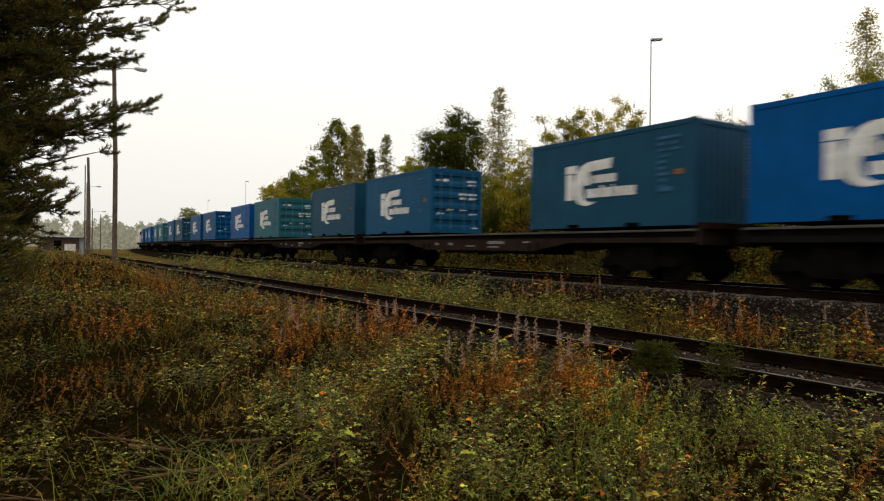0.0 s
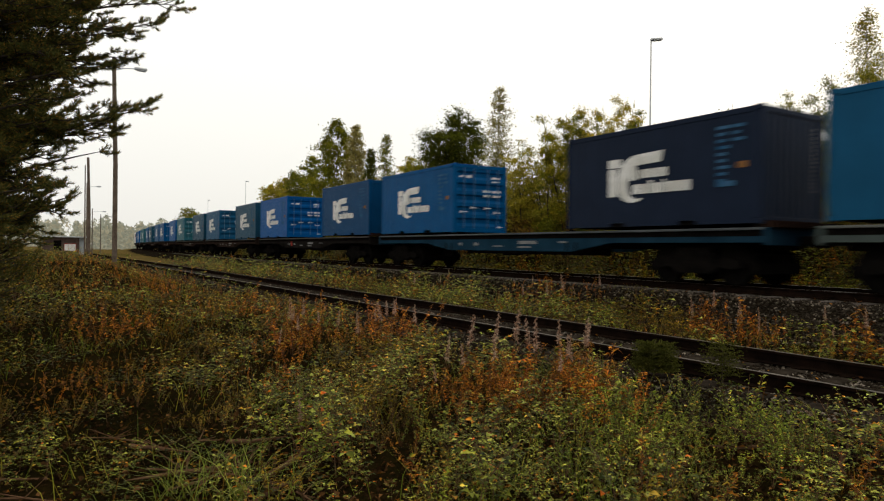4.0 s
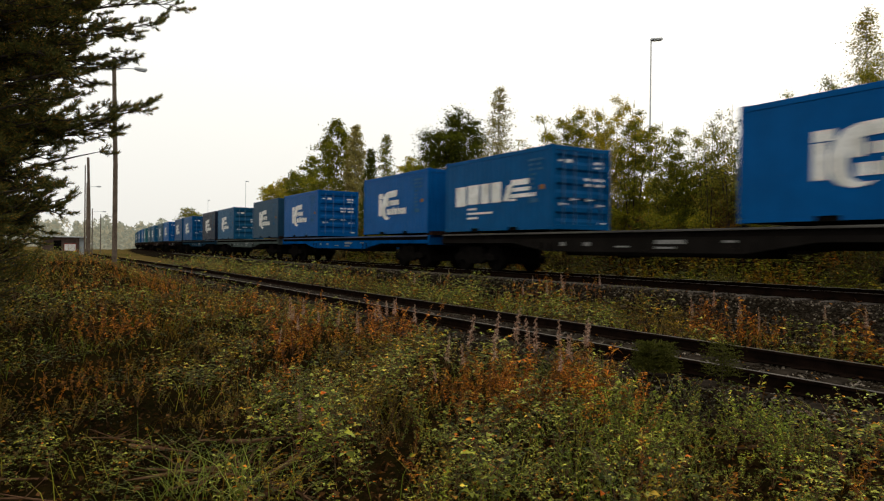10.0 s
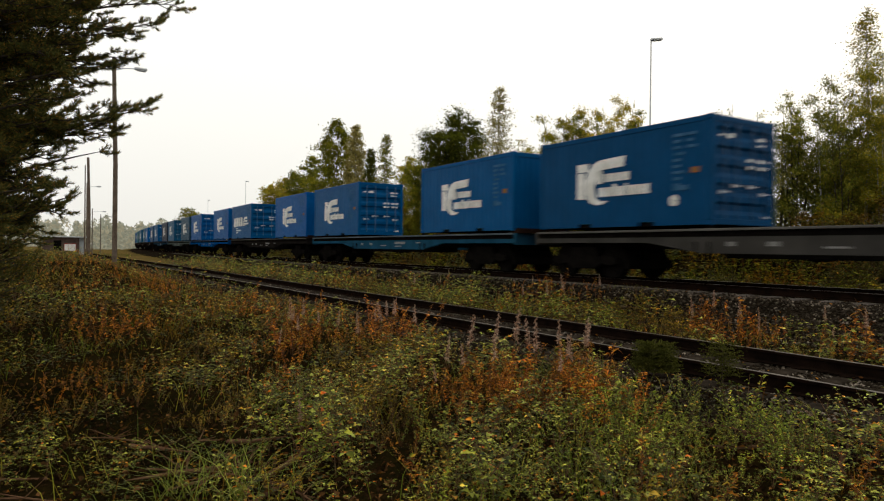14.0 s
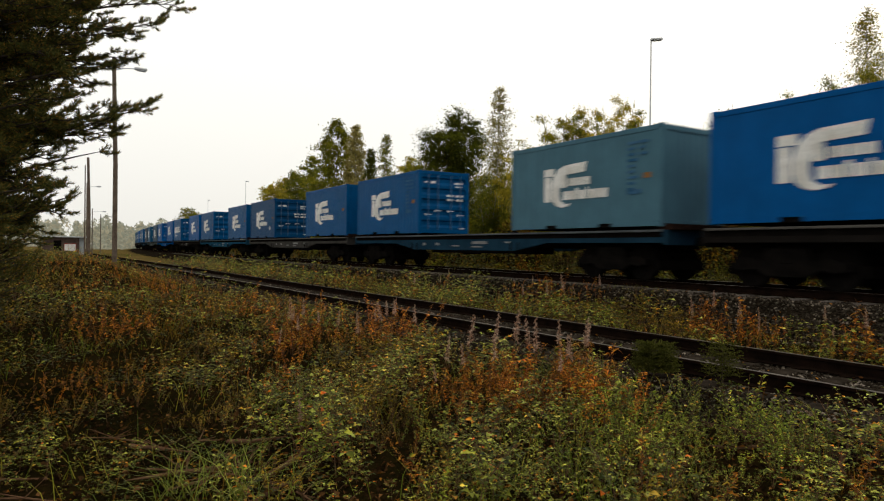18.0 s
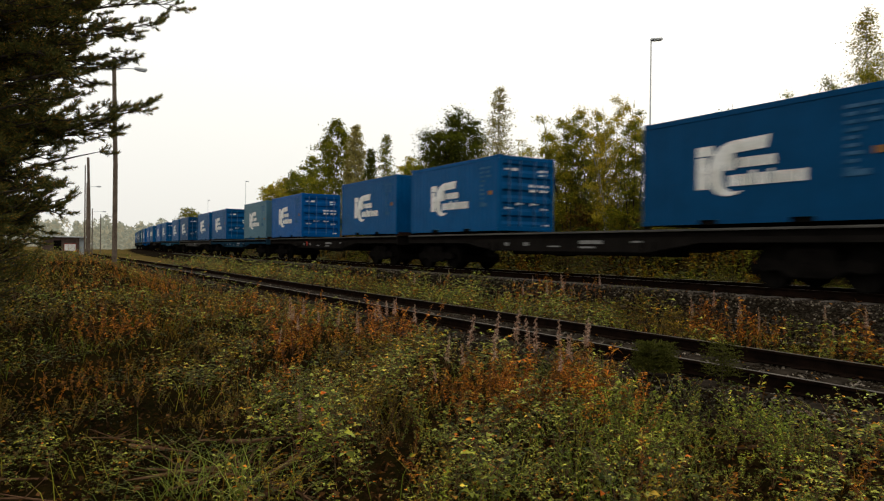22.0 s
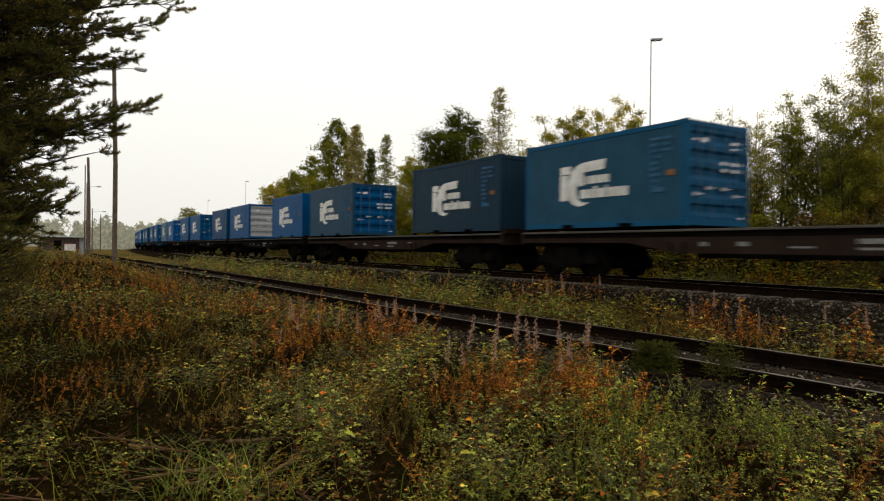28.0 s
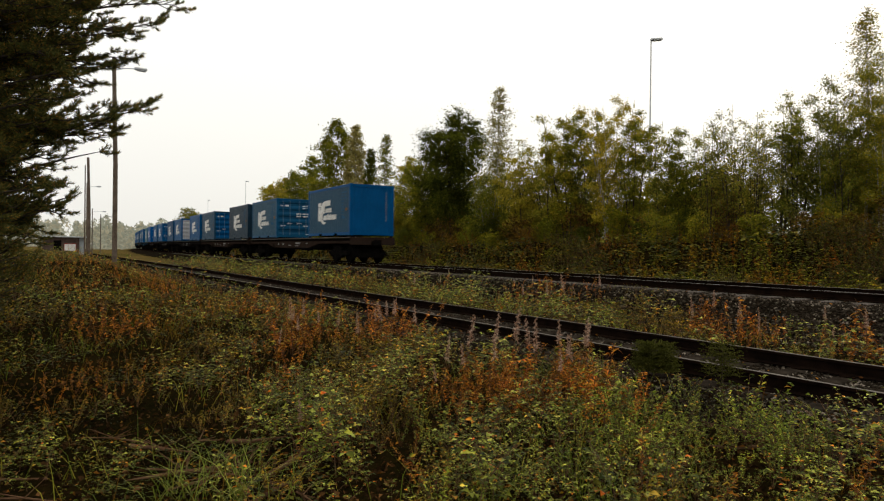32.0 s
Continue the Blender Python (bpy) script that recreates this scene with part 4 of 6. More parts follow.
def crown_reach(shape, c):
    """How far branches reach at the share c of the crown's height."""
    if shape == "cone":
        return (1 - c) ** 0.72 * min(1, 0.5 + 3 * c) * 1.3 + 0.02
    if shape == "round":
        return math.sqrt(max(0.03, 1 - ((c - 0.42) / 0.61) ** 2))
    if shape == "slender":
        return (1 - c) ** 0.8 * min(1, 0.3 + 2.2 * c) * 1.3 + 0.02
    return min(1, 0.5 + 1.1 * c) * max(0.05, 1 - c) ** 0.45


LOW = {"cone": 0.08, "round": 0.22, "slender": 0.25, "thicket": 0.12, "sparse": 0.16, "bush": 0.02}
RISE = {"cone": (0.05, 0.6), "round": (0.2, 0.9), "slender": (0.3, 0.9), "thicket": (0.2, 1.4), "sparse": (0.3, 1.6), "bush": (0.1, 1.0)}


def tree(name, label, x, y, height, radius, leaf_mat, bark, seed, n_leaf, leaf, shape="round", stems=1, limbs=46, cat="tree", group="trees behind the line", sprays=7):
    """Stems with limbs and twigs; leaves stand in flat sprays along the twigs, with gaps between the sprays."""
    rs = np.random.RandomState(seed)
    t = tagged(new(name), label, cat, group)
    t.location = (x, y, float(ground_z(x, y)) - 0.08)
    low = LOW[shape]
    tubes, q0s, q1s = [], [], []
    for st in range(stems):
        a = 6.283 * st / stems + rs.uniform(0, 1.5)
        wide = 0.0 if stems == 1 else radius * rs.uniform(0.3, 0.95)
        root = np.array([math.cos(a), math.sin(a)]) * (0.0 if stems == 1 else 0.06 + 0.12 * radius)
        hh = height * (1.0 if st == 0 else rs.uniform(0.62, 0.97))
        out = np.array([math.cos(a), math.sin(a)]) * wide * (0.35 if st == 0 else 1.0)
        ph = rs.uniform(0, 6)
        pts = np.array([np.array([*(root + out * u ** 1.3), u * hh]) + np.array([math.sin(u * 6 + ph), math.cos(u * 5 + ph), 0]) * 0.012 * hh * u for u in np.linspace(0, 1, 9)])
        r0 = 0.0085 * height * (1 if stems == 1 else 0.62)
        tubes.append(tube_path(pts, [max(0.008, r0 * (1 - 0.92 * i / 8)) for i in range(9)], 6))
        nb = max(8, limbs // stems)
        for i in range(nb):
            c = (i + rs.uniform(0, 0.9)) / nb
            u = low + (0.985 - low) * c
            k = min(7, int(u * 8))
            p0 = pts[k] + (pts[k + 1] - pts[k]) * (u * 8 - k)
            ln = radius * (1.0 if stems == 1 else 0.68) * crown_reach(shape, c) * rs.uniform(0.6, 1.12) + 0.12
            ang = i * 2.4 + rs.uniform(-0.6, 0.6)
            d = np.array([math.cos(ang), math.sin(ang), rs.uniform(*RISE[shape])])
            d /= np.linalg.norm(d)
            p1 = p0 + d * ln * 0.5
            bend = rs.uniform(-0.5, 0.25) if shape in ("slender", "cone") else rs.uniform(-0.2, 0.3)
            p2 = p1 + (d + np.array([rs.normal(0, 0.15), rs.normal(0, 0.15), bend])) * ln * 0.5
            rr = max(0.007, r0 * 0.36 * (1 - u * 0.75))
            tubes.append(tube_path([p0, p1, p2], [rr, rr * 0.6, 0.004], 4))
            q0s.append(p1)
            q1s.append(p2)
            for j in range(sprays):
                w = 0.25 + 0.75 * (j + rs.rand()) / sprays
                b0 = p0 + (p1 - p0) * w * 2 if w < 0.5 else p1 + (p2 - p1) * (w * 2 - 1)
                sd = d * 0.5 + rs.normal(0, 0.62, 3) * np.array([1, 1, 0.7])
                b1 = b0 + sd / np.linalg.norm(sd) * (0.10 + ln * rs.uniform(0.2, 0.42) * (1.15 - 0.5 * w))
                tubes.append(tube_path([b0, b1], [0.006, 0.003], 3))
                q0s.append(b0)
                q1s.append(b1)
    vs, fs = join_tubes(tubes)
    put("trunk", mesh_np("trunk", vs, fs, (bark,), True), t)
    q0s, q1s = np.array(q0s), np.array(q1s)
    ln = np.linalg.norm(q1s - q0s, axis=1)
    p = (ln + 0.12) * rs.uniform(0.2, 1.0, len(ln))
    p[rs.rand(len(p)) < 0.12] = 0
    i = rs.choice(len(p), n_leaf, p=p / p.sum())
    u = rs.rand(n_leaf, 1) ** 0.75 * 1.08
    spread = (0.04 + 0.2 * ln[i] + (0.12 * ln[i] + 0.075 * radius ** 0.7) * (rs.rand(n_leaf) < 0.42))[:, None]
    b = q0s[i] + (q1s[i] - q0s[i]) * u + np.clip(rs.normal(0, 1, (n_leaf, 3)), -1.5, 1.5) * spread * np.array([1, 1, 0.7])
    ax = (q1s[i] - q0s[i]) / ln[i][:, None] * 0.6 + rs.normal(0, 1, (n_leaf, 3)) * np.array([1, 1, 0.5]) + np.array([0, 0, -0.2])
    sz = leaf * rs.uniform(0.6, 1.4, n_leaf)
    put("crown", leaf_mesh("crown", b, ax, sz, sz * 0.66, leaf_mat), t)
    return t


TREES = [
    # name, words, x, y, height, radius, leaves, bark, leaf count, leaf size, stems, shape
    ("birch_tree", "small far birch with yellow-green leaves", 27.3, 81.8, 8.4, 2.57, YELLOW_LEAF, BIRCH_BARK, 11854, 0.218, 2, "round"),
    ("birch_tree", "broad birch with yellow-green leaves", 26.6, 71.0, 10.5, 3.3, OLIVE_LEAF, BIRCH_BARK, 20438, 0.193, 2, "cone"),
    ("birch_tree", "tall dense green birch with a pointed crown", 25.8, 60.9, 12.5, 3.0, GREEN_LEAF, BIRCH_BARK, 26918, 0.170, 1, "cone"),
    ("birch_tree", "slim birch turning pale yellow", 25.8, 56.2, 11.3, 1.4, PALE_LEAF, BIRCH_BARK, 13518, 0.159, 1, "cone"),
    ("spruce_tree", "small dark spruce between the birches", 25.3, 52.1, 8.7, 0.74, DARK_LEAF, BARK, 7408, 0.150, 1, "cone"),
    ("birch_tree", "thin birch with pale leaves", 25.0, 48.7, 9.3, 0.93, BIRCH_LEAF, BIRCH_BARK, 3333, 0.142, 1, "slender"),
    ("alder_tree", "olive bushy alder on the bank", 24.7, 45.0, 7.0, 1.22, OLIVE_LEAF, BARK, 12348, 0.133, 3, "round"),
    ("alder_tree", "dark green bushy alder", 24.4, 41.0, 6.9, 1.38, GREEN_LEAF, BARK, 16193, 0.124, 3, "round"),
    ("alder_tree", "dark green alder with a dense round crown", 24.5, 37.5, 9.0, 2.9, DARK_LEAF, BARK, 46000, 0.116, 2, "round"),
    ("birch_tree", "slender pale birch with thin foliage", 24.4, 32.5, 9.9, 1.17, PALE_LEAF, BIRCH_BARK, 6000, 0.105, 1, "slender"),
    ("birch_tree", "olive birch below the slender one", 23.6, 32.3, 5.9, 1.50, OLIVE_LEAF, BIRCH_BARK, 13471, 0.104, 3, "thicket"),
    ("alder_tree", "low olive alder on the bank", 23.5, 28.9, 6.0, 1.20, YELLOW_LEAF, BARK, 13071, 0.096, 4, "thicket"),
    ("alder_tree", "olive green alder with a rounded crown", 23.9, 27.2, 6.3, 1.16, OLIVE_LEAF, BARK, 14364, 0.093, 4, "thicket"),
    ("alder_tree", "tall olive green alder with upright stems", 23.5, 25.2, 6.9, 1.16, GREEN_LEAF, BARK, 17388, 0.088, 4, "thicket"),
    ("alder_tree", "olive green alder with upright stems", 23.9, 24.1, 6.9, 1.02, OLIVE_LEAF, BARK, 16057, 0.086, 3, "thicket"),
    ("birch_tree", "yellow-green birch with a broad crown", 23.6, 22.4, 7.1, 1.13, YELLOW_LEAF, BIRCH_BARK, 20480, 0.082, 4, "thicket"),
    ("willow_tree", "slim willow with dark olive leaves", 23.4, 20.9, 6.1, 0.67, GREEN_LEAF, BARK, 11498, 0.078, 3, "thicket"),
    ("willow_tree", "low many-stemmed willow with olive leaves", 23.4, 19.3, 5.6, 0.64, OLIVE_LEAF, BARK, 10712, 0.075, 4, "thicket"),
    ("willow_tree", "slim willow with dark green leaves", 23.6, 18.3, 5.2, 0.62, GREEN_LEAF, BARK, 10221, 0.073, 3, "thicket"),
    ("willow_tree", "many-stemmed willow with olive leaves", 23.6, 17.1, 5.0, 0.69, OLIVE_LEAF, BARK, 5520, 0.070, 5, "sparse"),
    ("willow_tree", "thin many-stemmed willow with open foliage", 23.8, 16.1, 5.6, 0.63, BIRCH_LEAF, BARK, 6051, 0.068, 4, "sparse"),
    ("willow_tree", "many-stemmed willow with olive leaves", 23.4, 15.0, 4.9, 0.69, OLIVE_LEAF, BARK, 6499, 0.065, 5, "sparse"),
    ("willow_tree", "slim many-stemmed willow with olive leaves", 23.8, 14.2, 5.0, 0.72, OLIVE_LEAF, BARK, 10000, 0.064, 4, "thicket"),
    ("willow_tree", "many-stemmed willow with dark olive leaves", 23.6, 13.5, 5.3, 0.74, OLIVE_LEAF, BARK, 13500, 0.062, 4, "thicket"),
    ("birch_tree", "thin birch with sparse olive leaves", 24.0, 12.7, 6.1, 0.92, BIRCH_LEAF, BIRCH_BARK, 19000, 0.061, 4, "thicket"),
    ("willow_tree", "dark leafy willow beside the birches", 23.4, 11.7, 5.3, 0.76, OLIVE_LEAF, BARK, 16000, 0.058, 4, "thicket"),
    ("birch_tree", "tall thin birch with sparse yellowing leaves", 24.2, 11.4, 7.9, 0.89, BIRCH_LEAF, BIRCH_BARK, 9500, 0.059, 1, "slender"),
    ("birch_tree", "birch with yellowing leaves on the bank", 23.6, 10.5, 6.2, 0.92, OLIVE_LEAF, BIRCH_BARK, 32602, 0.058, 3, "thicket"),
]


def trees():
    for i, (nm, words, x, y, h, r, lm, bk, n, ls, st, shape) in enumerate(TREES):
        many = shape in ("thicket", "sparse")
        tree(nm, words, x, y, h, r * (1.25 if many else 1.05), lm, bk, 100 + i, int(n * 1.12), ls, shape, st * 2 if many else st, 84, sprays=6)
    # a far clump by the bend
    for i, (x, y, h) in enumerate(((33.5, 172, 9.0), (36.0, 176, 8.2))):
        tree("birch_tree", "distant birch standing beyond the bend", x, y, h, 2.6, GREEN_LEAF, BIRCH_BARK, 150 + i, 3500, 0.3, "round")


trees()


def stand(kinds, spots):
    """Copies of a few plants: the first of each kind takes the first spot, the rest are copied."""
    first = set()
    for k, m in spots:
        ob = kinds[k]
        if k not in first:
            first.add(k)
            ob.matrix_basis = m
        else:
            was = tuple(ob.scale)
            ob.scale = (1, 1, 1)
            copy_thing(ob, m)
            ob.scale = was


def shrubs():
    """Bushes under and between the trees, and a denser belt of them behind."""
    kinds = []
    for i, (mat, words, n, shape) in enumerate(((GREEN_LEAF, "dull olive willow bush with many thin stems", 2300, "bush"), (GREEN_LEAF, "dark green alder bush", 2900, "bush"), (RUST_BUSH, "brown half-bare bush with withered leaves", 2000, "bush"),
                                                (DARK_LEAF, "dark leafy bush among the trees", 3600, "bush"), (RUST_BUSH, "tangled bare brown thicket stems", 800, "sparse"))):
        kinds.append(tree("bush", words, 30, 300 + 6 * i, 2.4, 1.2, mat, BARK, 300 + i, n, 0.125, shape, 7, 42, "bush", "bushes on the bank", 3))
    rs = np.random.RandomState(5)
    spots = []
    rows = ((6.9, 0.45, (0.14, 0.24, 0.32, 0.2, 0.1), 1.5), (8.4, 0.75, (0.12, 0.24, 0.24, 0.26, 0.14), 1.5), (10.8, 1.15, (0.06, 0.34, 0.1, 0.5, 0.0), 0.95), (13.5, 1.5, (0.06, 0.34, 0.0, 0.6, 0.0), 1.5))
    for dx, sc, p, step in rows:
        y = 6.5
        while y < 92:
            k = int(rs.choice(5, p=p))
            x = float(main_x(y)) + dx + rs.uniform(-0.6, 0.6)
            yy = y + rs.uniform(-0.5, 0.5)
            s = sc * rs.uniform(0.75, 1.15)
            turn, flat = rs.uniform(0, 360), rs.uniform(0.85, 1.15)
            y += step * (1 + 0.022 * y)
            # an open gap through the trees
            if dx > 8 and 1.60 < x / yy < 1.80:
                continue
            spots.append((k, pose(x, yy, float(ground_z(x, yy)) - 0.1, 0, 0, turn) @ Matrix.Diagonal((s, s, s * flat, 1))))
    stand(kinds, spots)


shrubs()


# ---- the pine at the near edge of the bank ----
def needle_tufts(centres, dirs, per, length, rs):
    n = len(centres)
    c = np.repeat(centres, per, 0)
    d = np.repeat(dirs, per, 0)
    a = d * 0.5 + rs.normal(0, 0.75, (n * per, 3))
    a /= np.linalg.norm(a, axis=1, keepdims=True)
    c = c + d * rs.uniform(-0.06, 0.05, (n * per, 1))
    s = np.cross(a, rs.normal(0, 1, (n * per, 3)))
    s /= np.linalg.norm(s, axis=1, keepdims=True)
    ln = length * rs.uniform(0.7, 1.2, (n * per, 1))
    w = 0.0042
    return np.stack([c - s * w, c + s * w, c + a * ln], 1).reshape(-1, 3)


def brushes(q0, q1, per, length, rs, w):
    """Needles standing forward all round each shoot, from its foot to its tip."""
    n = len(q0)
    a0, d = np.repeat(q0, per, 0), np.repeat(q1 - q0, per, 0)
    u = rs.rand(n * per, 1)
    dn = d / np.linalg.norm(d, axis=1, keepdims=True)
    side = np.cross(dn, rs.normal(0, 1, (n * per, 3)))
    side /= np.linalg.norm(side, axis=1, keepdims=True)
    a = side * (1.0 - 0.45 * u) + dn * (0.45 + 0.8 * u ** 2)
    a /= np.linalg.norm(a, axis=1, keepdims=True)
    s = np.cross(a, rs.normal(0, 1, (n * per, 3)))
    s /= np.linalg.norm(s, axis=1, keepdims=True)
    c, ln = a0 + d * u, length * rs.uniform(0.75, 1.15, (n * per, 1))
    return np.stack([c - s * w, c + s * w, c + a * ln], 1).reshape(-1, 3)


def pine(name, words, x, y, height, seed, boughs, per=52, needle=0.05, cat="tree", thick=0.0042):
    """Boughs as (end beside the trunk, end height, rise, fullness); side twigs carry upturned brushes of needles."""
    rs = np.random.RandomState(seed)
    z = float(ground_z(x, y)) - 0.1
    t = tagged(new(name), words, cat)
    t.location = (x, y, z)
    tubes = [tube_path([(0, 0, 0), (0.04, 0, height * 0.4), (0.0, 0.05, height * 0.8), (0, 0, height)], [0.17, 0.14, 0.08, 0.02], 9)]
    q0s, q1s = [], []

    def shoot(p, d, ln):
        d = d / np.linalg.norm(d)
        q0s.append(p)
        q1s.append(p + d * ln)
        tubes.append(tube_path([p, p + d * ln * 0.9], [0.004, 0.002], 3))

    for ex, ey, ez, rise, full in boughs:
        end = np.array([ex, ey, ez - z])
        start = np.array([0, 0, max(0.3, ez - z - rise)])
        ln = np.linalg.norm(end - start)
        w1, w2 = rs.normal(0, 0.07, 3), rs.normal(0, 0.06, 3)
        path = [start + (end - start) * u + (w1 * math.sin(u * 3.14) + w2 * math.sin(u * 6.28)) + np.array([0, 0, -0.10 * ln * math.sin(u * 3.14) * (0.4 + 0.3 * rise)]) for u in np.linspace(0, 1, 9)]
        tubes.append(tube_path(path, [0.030 * (1 - 0.86 * i / 8) for i in range(9)], 6))
        m = int(ln * 8 * full)
        for i in range(m):
            u = 0.22 + 0.78 * (i + rs.rand()) / m
            k = min(7, int(u * 8))
            p = path[k] + (path[k + 1] - path[k]) * (u * 8 - k)
            main = path[k + 1] - path[k]
            main = main / np.linalg.norm(main)
            flat = np.cross(main, np.array([0, 0, 1.0])) * (1 if i % 2 else -1)
            d = main * rs.uniform(0.6, 1.1) + flat * rs.uniform(0.3, 1.0) + np.array([0, 0, rs.uniform(-0.25, 0.3)])
            d /= np.linalg.norm(d)
            tl = rs.uniform(0.16, 0.5) * (1.25 - 0.85 * u) + 0.08
            e = p + d * tl
            mid = (p + e) / 2 + np.array([0, 0, -0.02])
            tubes.append(tube_path([p, mid, e], [0.008, 0.006, 0.004], 4))
            up = np.array([0, 0, rs.uniform(0.15, 0.6)])
            shoot(e, d + up, rs.uniform(0.09, 0.15))
            for sgn in (-1, 1):
                shoot(e - d * 0.02, d + sgn * 0.8 * np.cross(d, np.array([0, 0, 1.0])) + up, rs.uniform(0.06, 0.11))
            if tl > 0.22:
                shoot(mid, d * 0.8 + rs.normal(0, 0.4, 3) + up, rs.uniform(0.07, 0.12))
                shoot(mid, d * 0.8 + rs.normal(0, 0.5, 3), rs.uniform(0.07, 0.12))
        tip = path[-1] - path[-2]
        for _ in range(3):
            shoot(path[-1], tip / np.linalg.norm(tip) + rs.normal(0, 0.35, 3) + np.array([0, 0, 0.3]), rs.uniform(0.09, 0.15))
    vs, fs = join_tubes(tubes)
    put("trunk", mesh_np("trunk", vs, fs, (BARK,), True), t)
    tri = brushes(np.array(q0s), np.array(q1s), per, needle, rs, thick)
    put("needles", mesh_np("needles", tri, np.arange(len(tri)).reshape(-1, 3), (NEEDLE,)), t)
    return t


def pines():
    rs = np.random.RandomState(11)
    # the long boughs that stand out: end of each in the place's metres, then rise and fullness
    ends = [(1.58, 9.0, 3.85, 0.7, 1.0), (1.38, 8.8, 3.55, 0.45, 0.9), (0.98, 9.3, 3.5, 0.2, 1.0), (0.9, 8.7, 3.3, 0.2, 1.0), (1.05, 9.0, 3.08, 0.3, 1.0), (0.84, 9.3, 3.03, 0.15, 1.0), (0.66, 8.7, 2.88, 0.2, 1.0),
            (0.68, 9.0, 2.72, 0.1, 1.0), (0.45, 9.4, 2.6, 0.1, 1.0), (1.24, 9.0, 2.5, 0.25, 1.1), (1.02, 8.7, 2.36, 0.15, 1.2), (0.92, 9.2, 2.2, 0.1, 1.1), (0.78, 8.8, 2.27, 0.1, 1.2), (0.74, 9.0, 1.9, 0.5, 0.3),
            (0.30, 9.2, 1.98, 0.2, 0.9), (0.18, 8.7, 1.78, 0.1, 0.9), (0.38, 9.0, 1.32, -0.1, 1.0), (0.22, 9.3, 1.42, 0.0, 1.0), (0.08, 8.8, 1.52, 0.0, 1.0), (0.26, 8.9, 1.16, -0.1, 0.8), (0.5, 9.1, 3.7, 0.3, 1.0), (0.9, 9.4, 3.95, 0.4, 1.0)]
    for z in np.arange(0.95, 5.0, 0.13):
        reach = float(np.interp(z, [0.9, 1.4, 1.8, 2.2, 2.7, 3.2, 3.6, 4.2, 5.6], [0.02, 0.1, -0.05, 0.45, 0.3, 0.5, 0.55, 0.8, 0.1]))
        for y in (8.2, 8.7, 9.2, 9.8):
            ends.append((reach + rs.uniform(-0.45, 0.05), y + rs.uniform(-0.5, 0.5), z + rs.uniform(-0.08, 0.08), rs.uniform(-0.05, 0.3), 0.95))
    boughs = [(x + 1.3, y - 9.0, z, rise, full) for x, y, z, rise, full in ends]
    boughs += [(rs.uniform(-2.2, -0.6), rs.uniform(-1.8, 1.8), z, rs.uniform(0, 0.3), 0.6) for z in np.arange(1.2, 7.0, 0.3)]
    pine("pine_tree", "dark green pine with long drooping boughs", -1.3, 9.0, 8.5, 21, boughs)
    # two coarse pines out of view, added only to shade the near ground
    near = [b for i, b in enumerate(boughs) if i % 3 == 0]
    big = pine("pine_tree", "unseen pine added to shade the bank", -3.6, 4.6, 8.5, 23, near, 16, 0.075, "tree", 0.012)
    copy_thing(big, pose(-4.6, 12.2, float(ground_z(-4.6, 12.2)) - 0.1, 0, 0, 200))
    boughs = []
    foot = float(ground_z(-1.35, 13.5)) - 0.1
    for hz in np.arange(0.5, 3.6, 0.16):
        for head in (40, 85, 130, 190):
            a, ln = radians(head + rs.uniform(-25, 25)), (1.5 - 0.2 * hz) * rs.uniform(0.7, 1.1) + 0.2
            boughs.append((ln * math.sin(a), ln * math.cos(a), foot + hz + 0.25 * ln, 0.25 * ln, 0.9))
    pine("young_pine", "dense young pine on the grassy bank", -1.35, 13.5, 3.8, 22, boughs, 46, 0.05)


pines()


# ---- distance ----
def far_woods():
    """A ragged belt of far conifers and birches as the backdrop, with haze painted in."""
    rs = np.random.RandomState(31)
    ma, nt, b = material("painted_haze_woods", 1.0)
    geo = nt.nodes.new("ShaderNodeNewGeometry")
    # pale tints and a faint glow of the leaves stand in for haze
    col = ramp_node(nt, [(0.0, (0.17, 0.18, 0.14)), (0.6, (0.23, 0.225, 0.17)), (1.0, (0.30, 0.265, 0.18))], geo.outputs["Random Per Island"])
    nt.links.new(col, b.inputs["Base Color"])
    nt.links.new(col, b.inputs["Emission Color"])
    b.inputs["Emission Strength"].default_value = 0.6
    vs, n = [], 0
    for ang, dist, h in [(rs.uniform(-0.35, 1.5), rs.uniform(300, 430), rs.uniform(9, 15)) for _ in range(1300)]:
        x, y = math.sin(ang) * dist, math.cos(ang) * dist
        k = rs.randint(110, 170)
        u = rs.rand(k) ** 0.8
        r = h * 0.3 * (1 - u) ** 0.6 * rs.rand(k) ** 0.5 + 0.1
        a = rs.rand(k) * 6.283
        c = np.stack([x + r * np.cos(a), y + r * np.sin(a), -2 + u * h], 1)
        s = rs.uniform(0.7, 1.5, (k, 1))
        d1, d2 = rs.normal(0, 1, (k, 3)), rs.normal(0, 1, (k, 3))
        vs.append(np.stack([c - d1 * s * 0.5, c + d2 * s * 0.5, c + d1 * s * 0.5], 1).reshape(-1, 3))
    v = np.concatenate(vs)
    tagged(put("far_woods", mesh_np("far_woods", v, np.arange(len(v)).reshape(-1, 3), (ma,))), "belt of far autumn woods, haze painted as pale glow", "woods", kind="stuff")


far_woods()


# ---- undergrowth ----
def scatter(n, r0, r1, a0, a1, rs):
    """Places round the viewpoint, as thick near as far in the eye."""
    r = r0 * (r1 / r0) ** rs.rand(n)
    a = rs.uniform(a0, a1, n)
    return r * np.sin(a), r * np.cos(a), r


def clear_of_tracks(x, y, siding=1.45, main=2.7):
    return (np.abs(x - SIDING_X) > siding) & (np.abs(x - main_x(y)) > main)


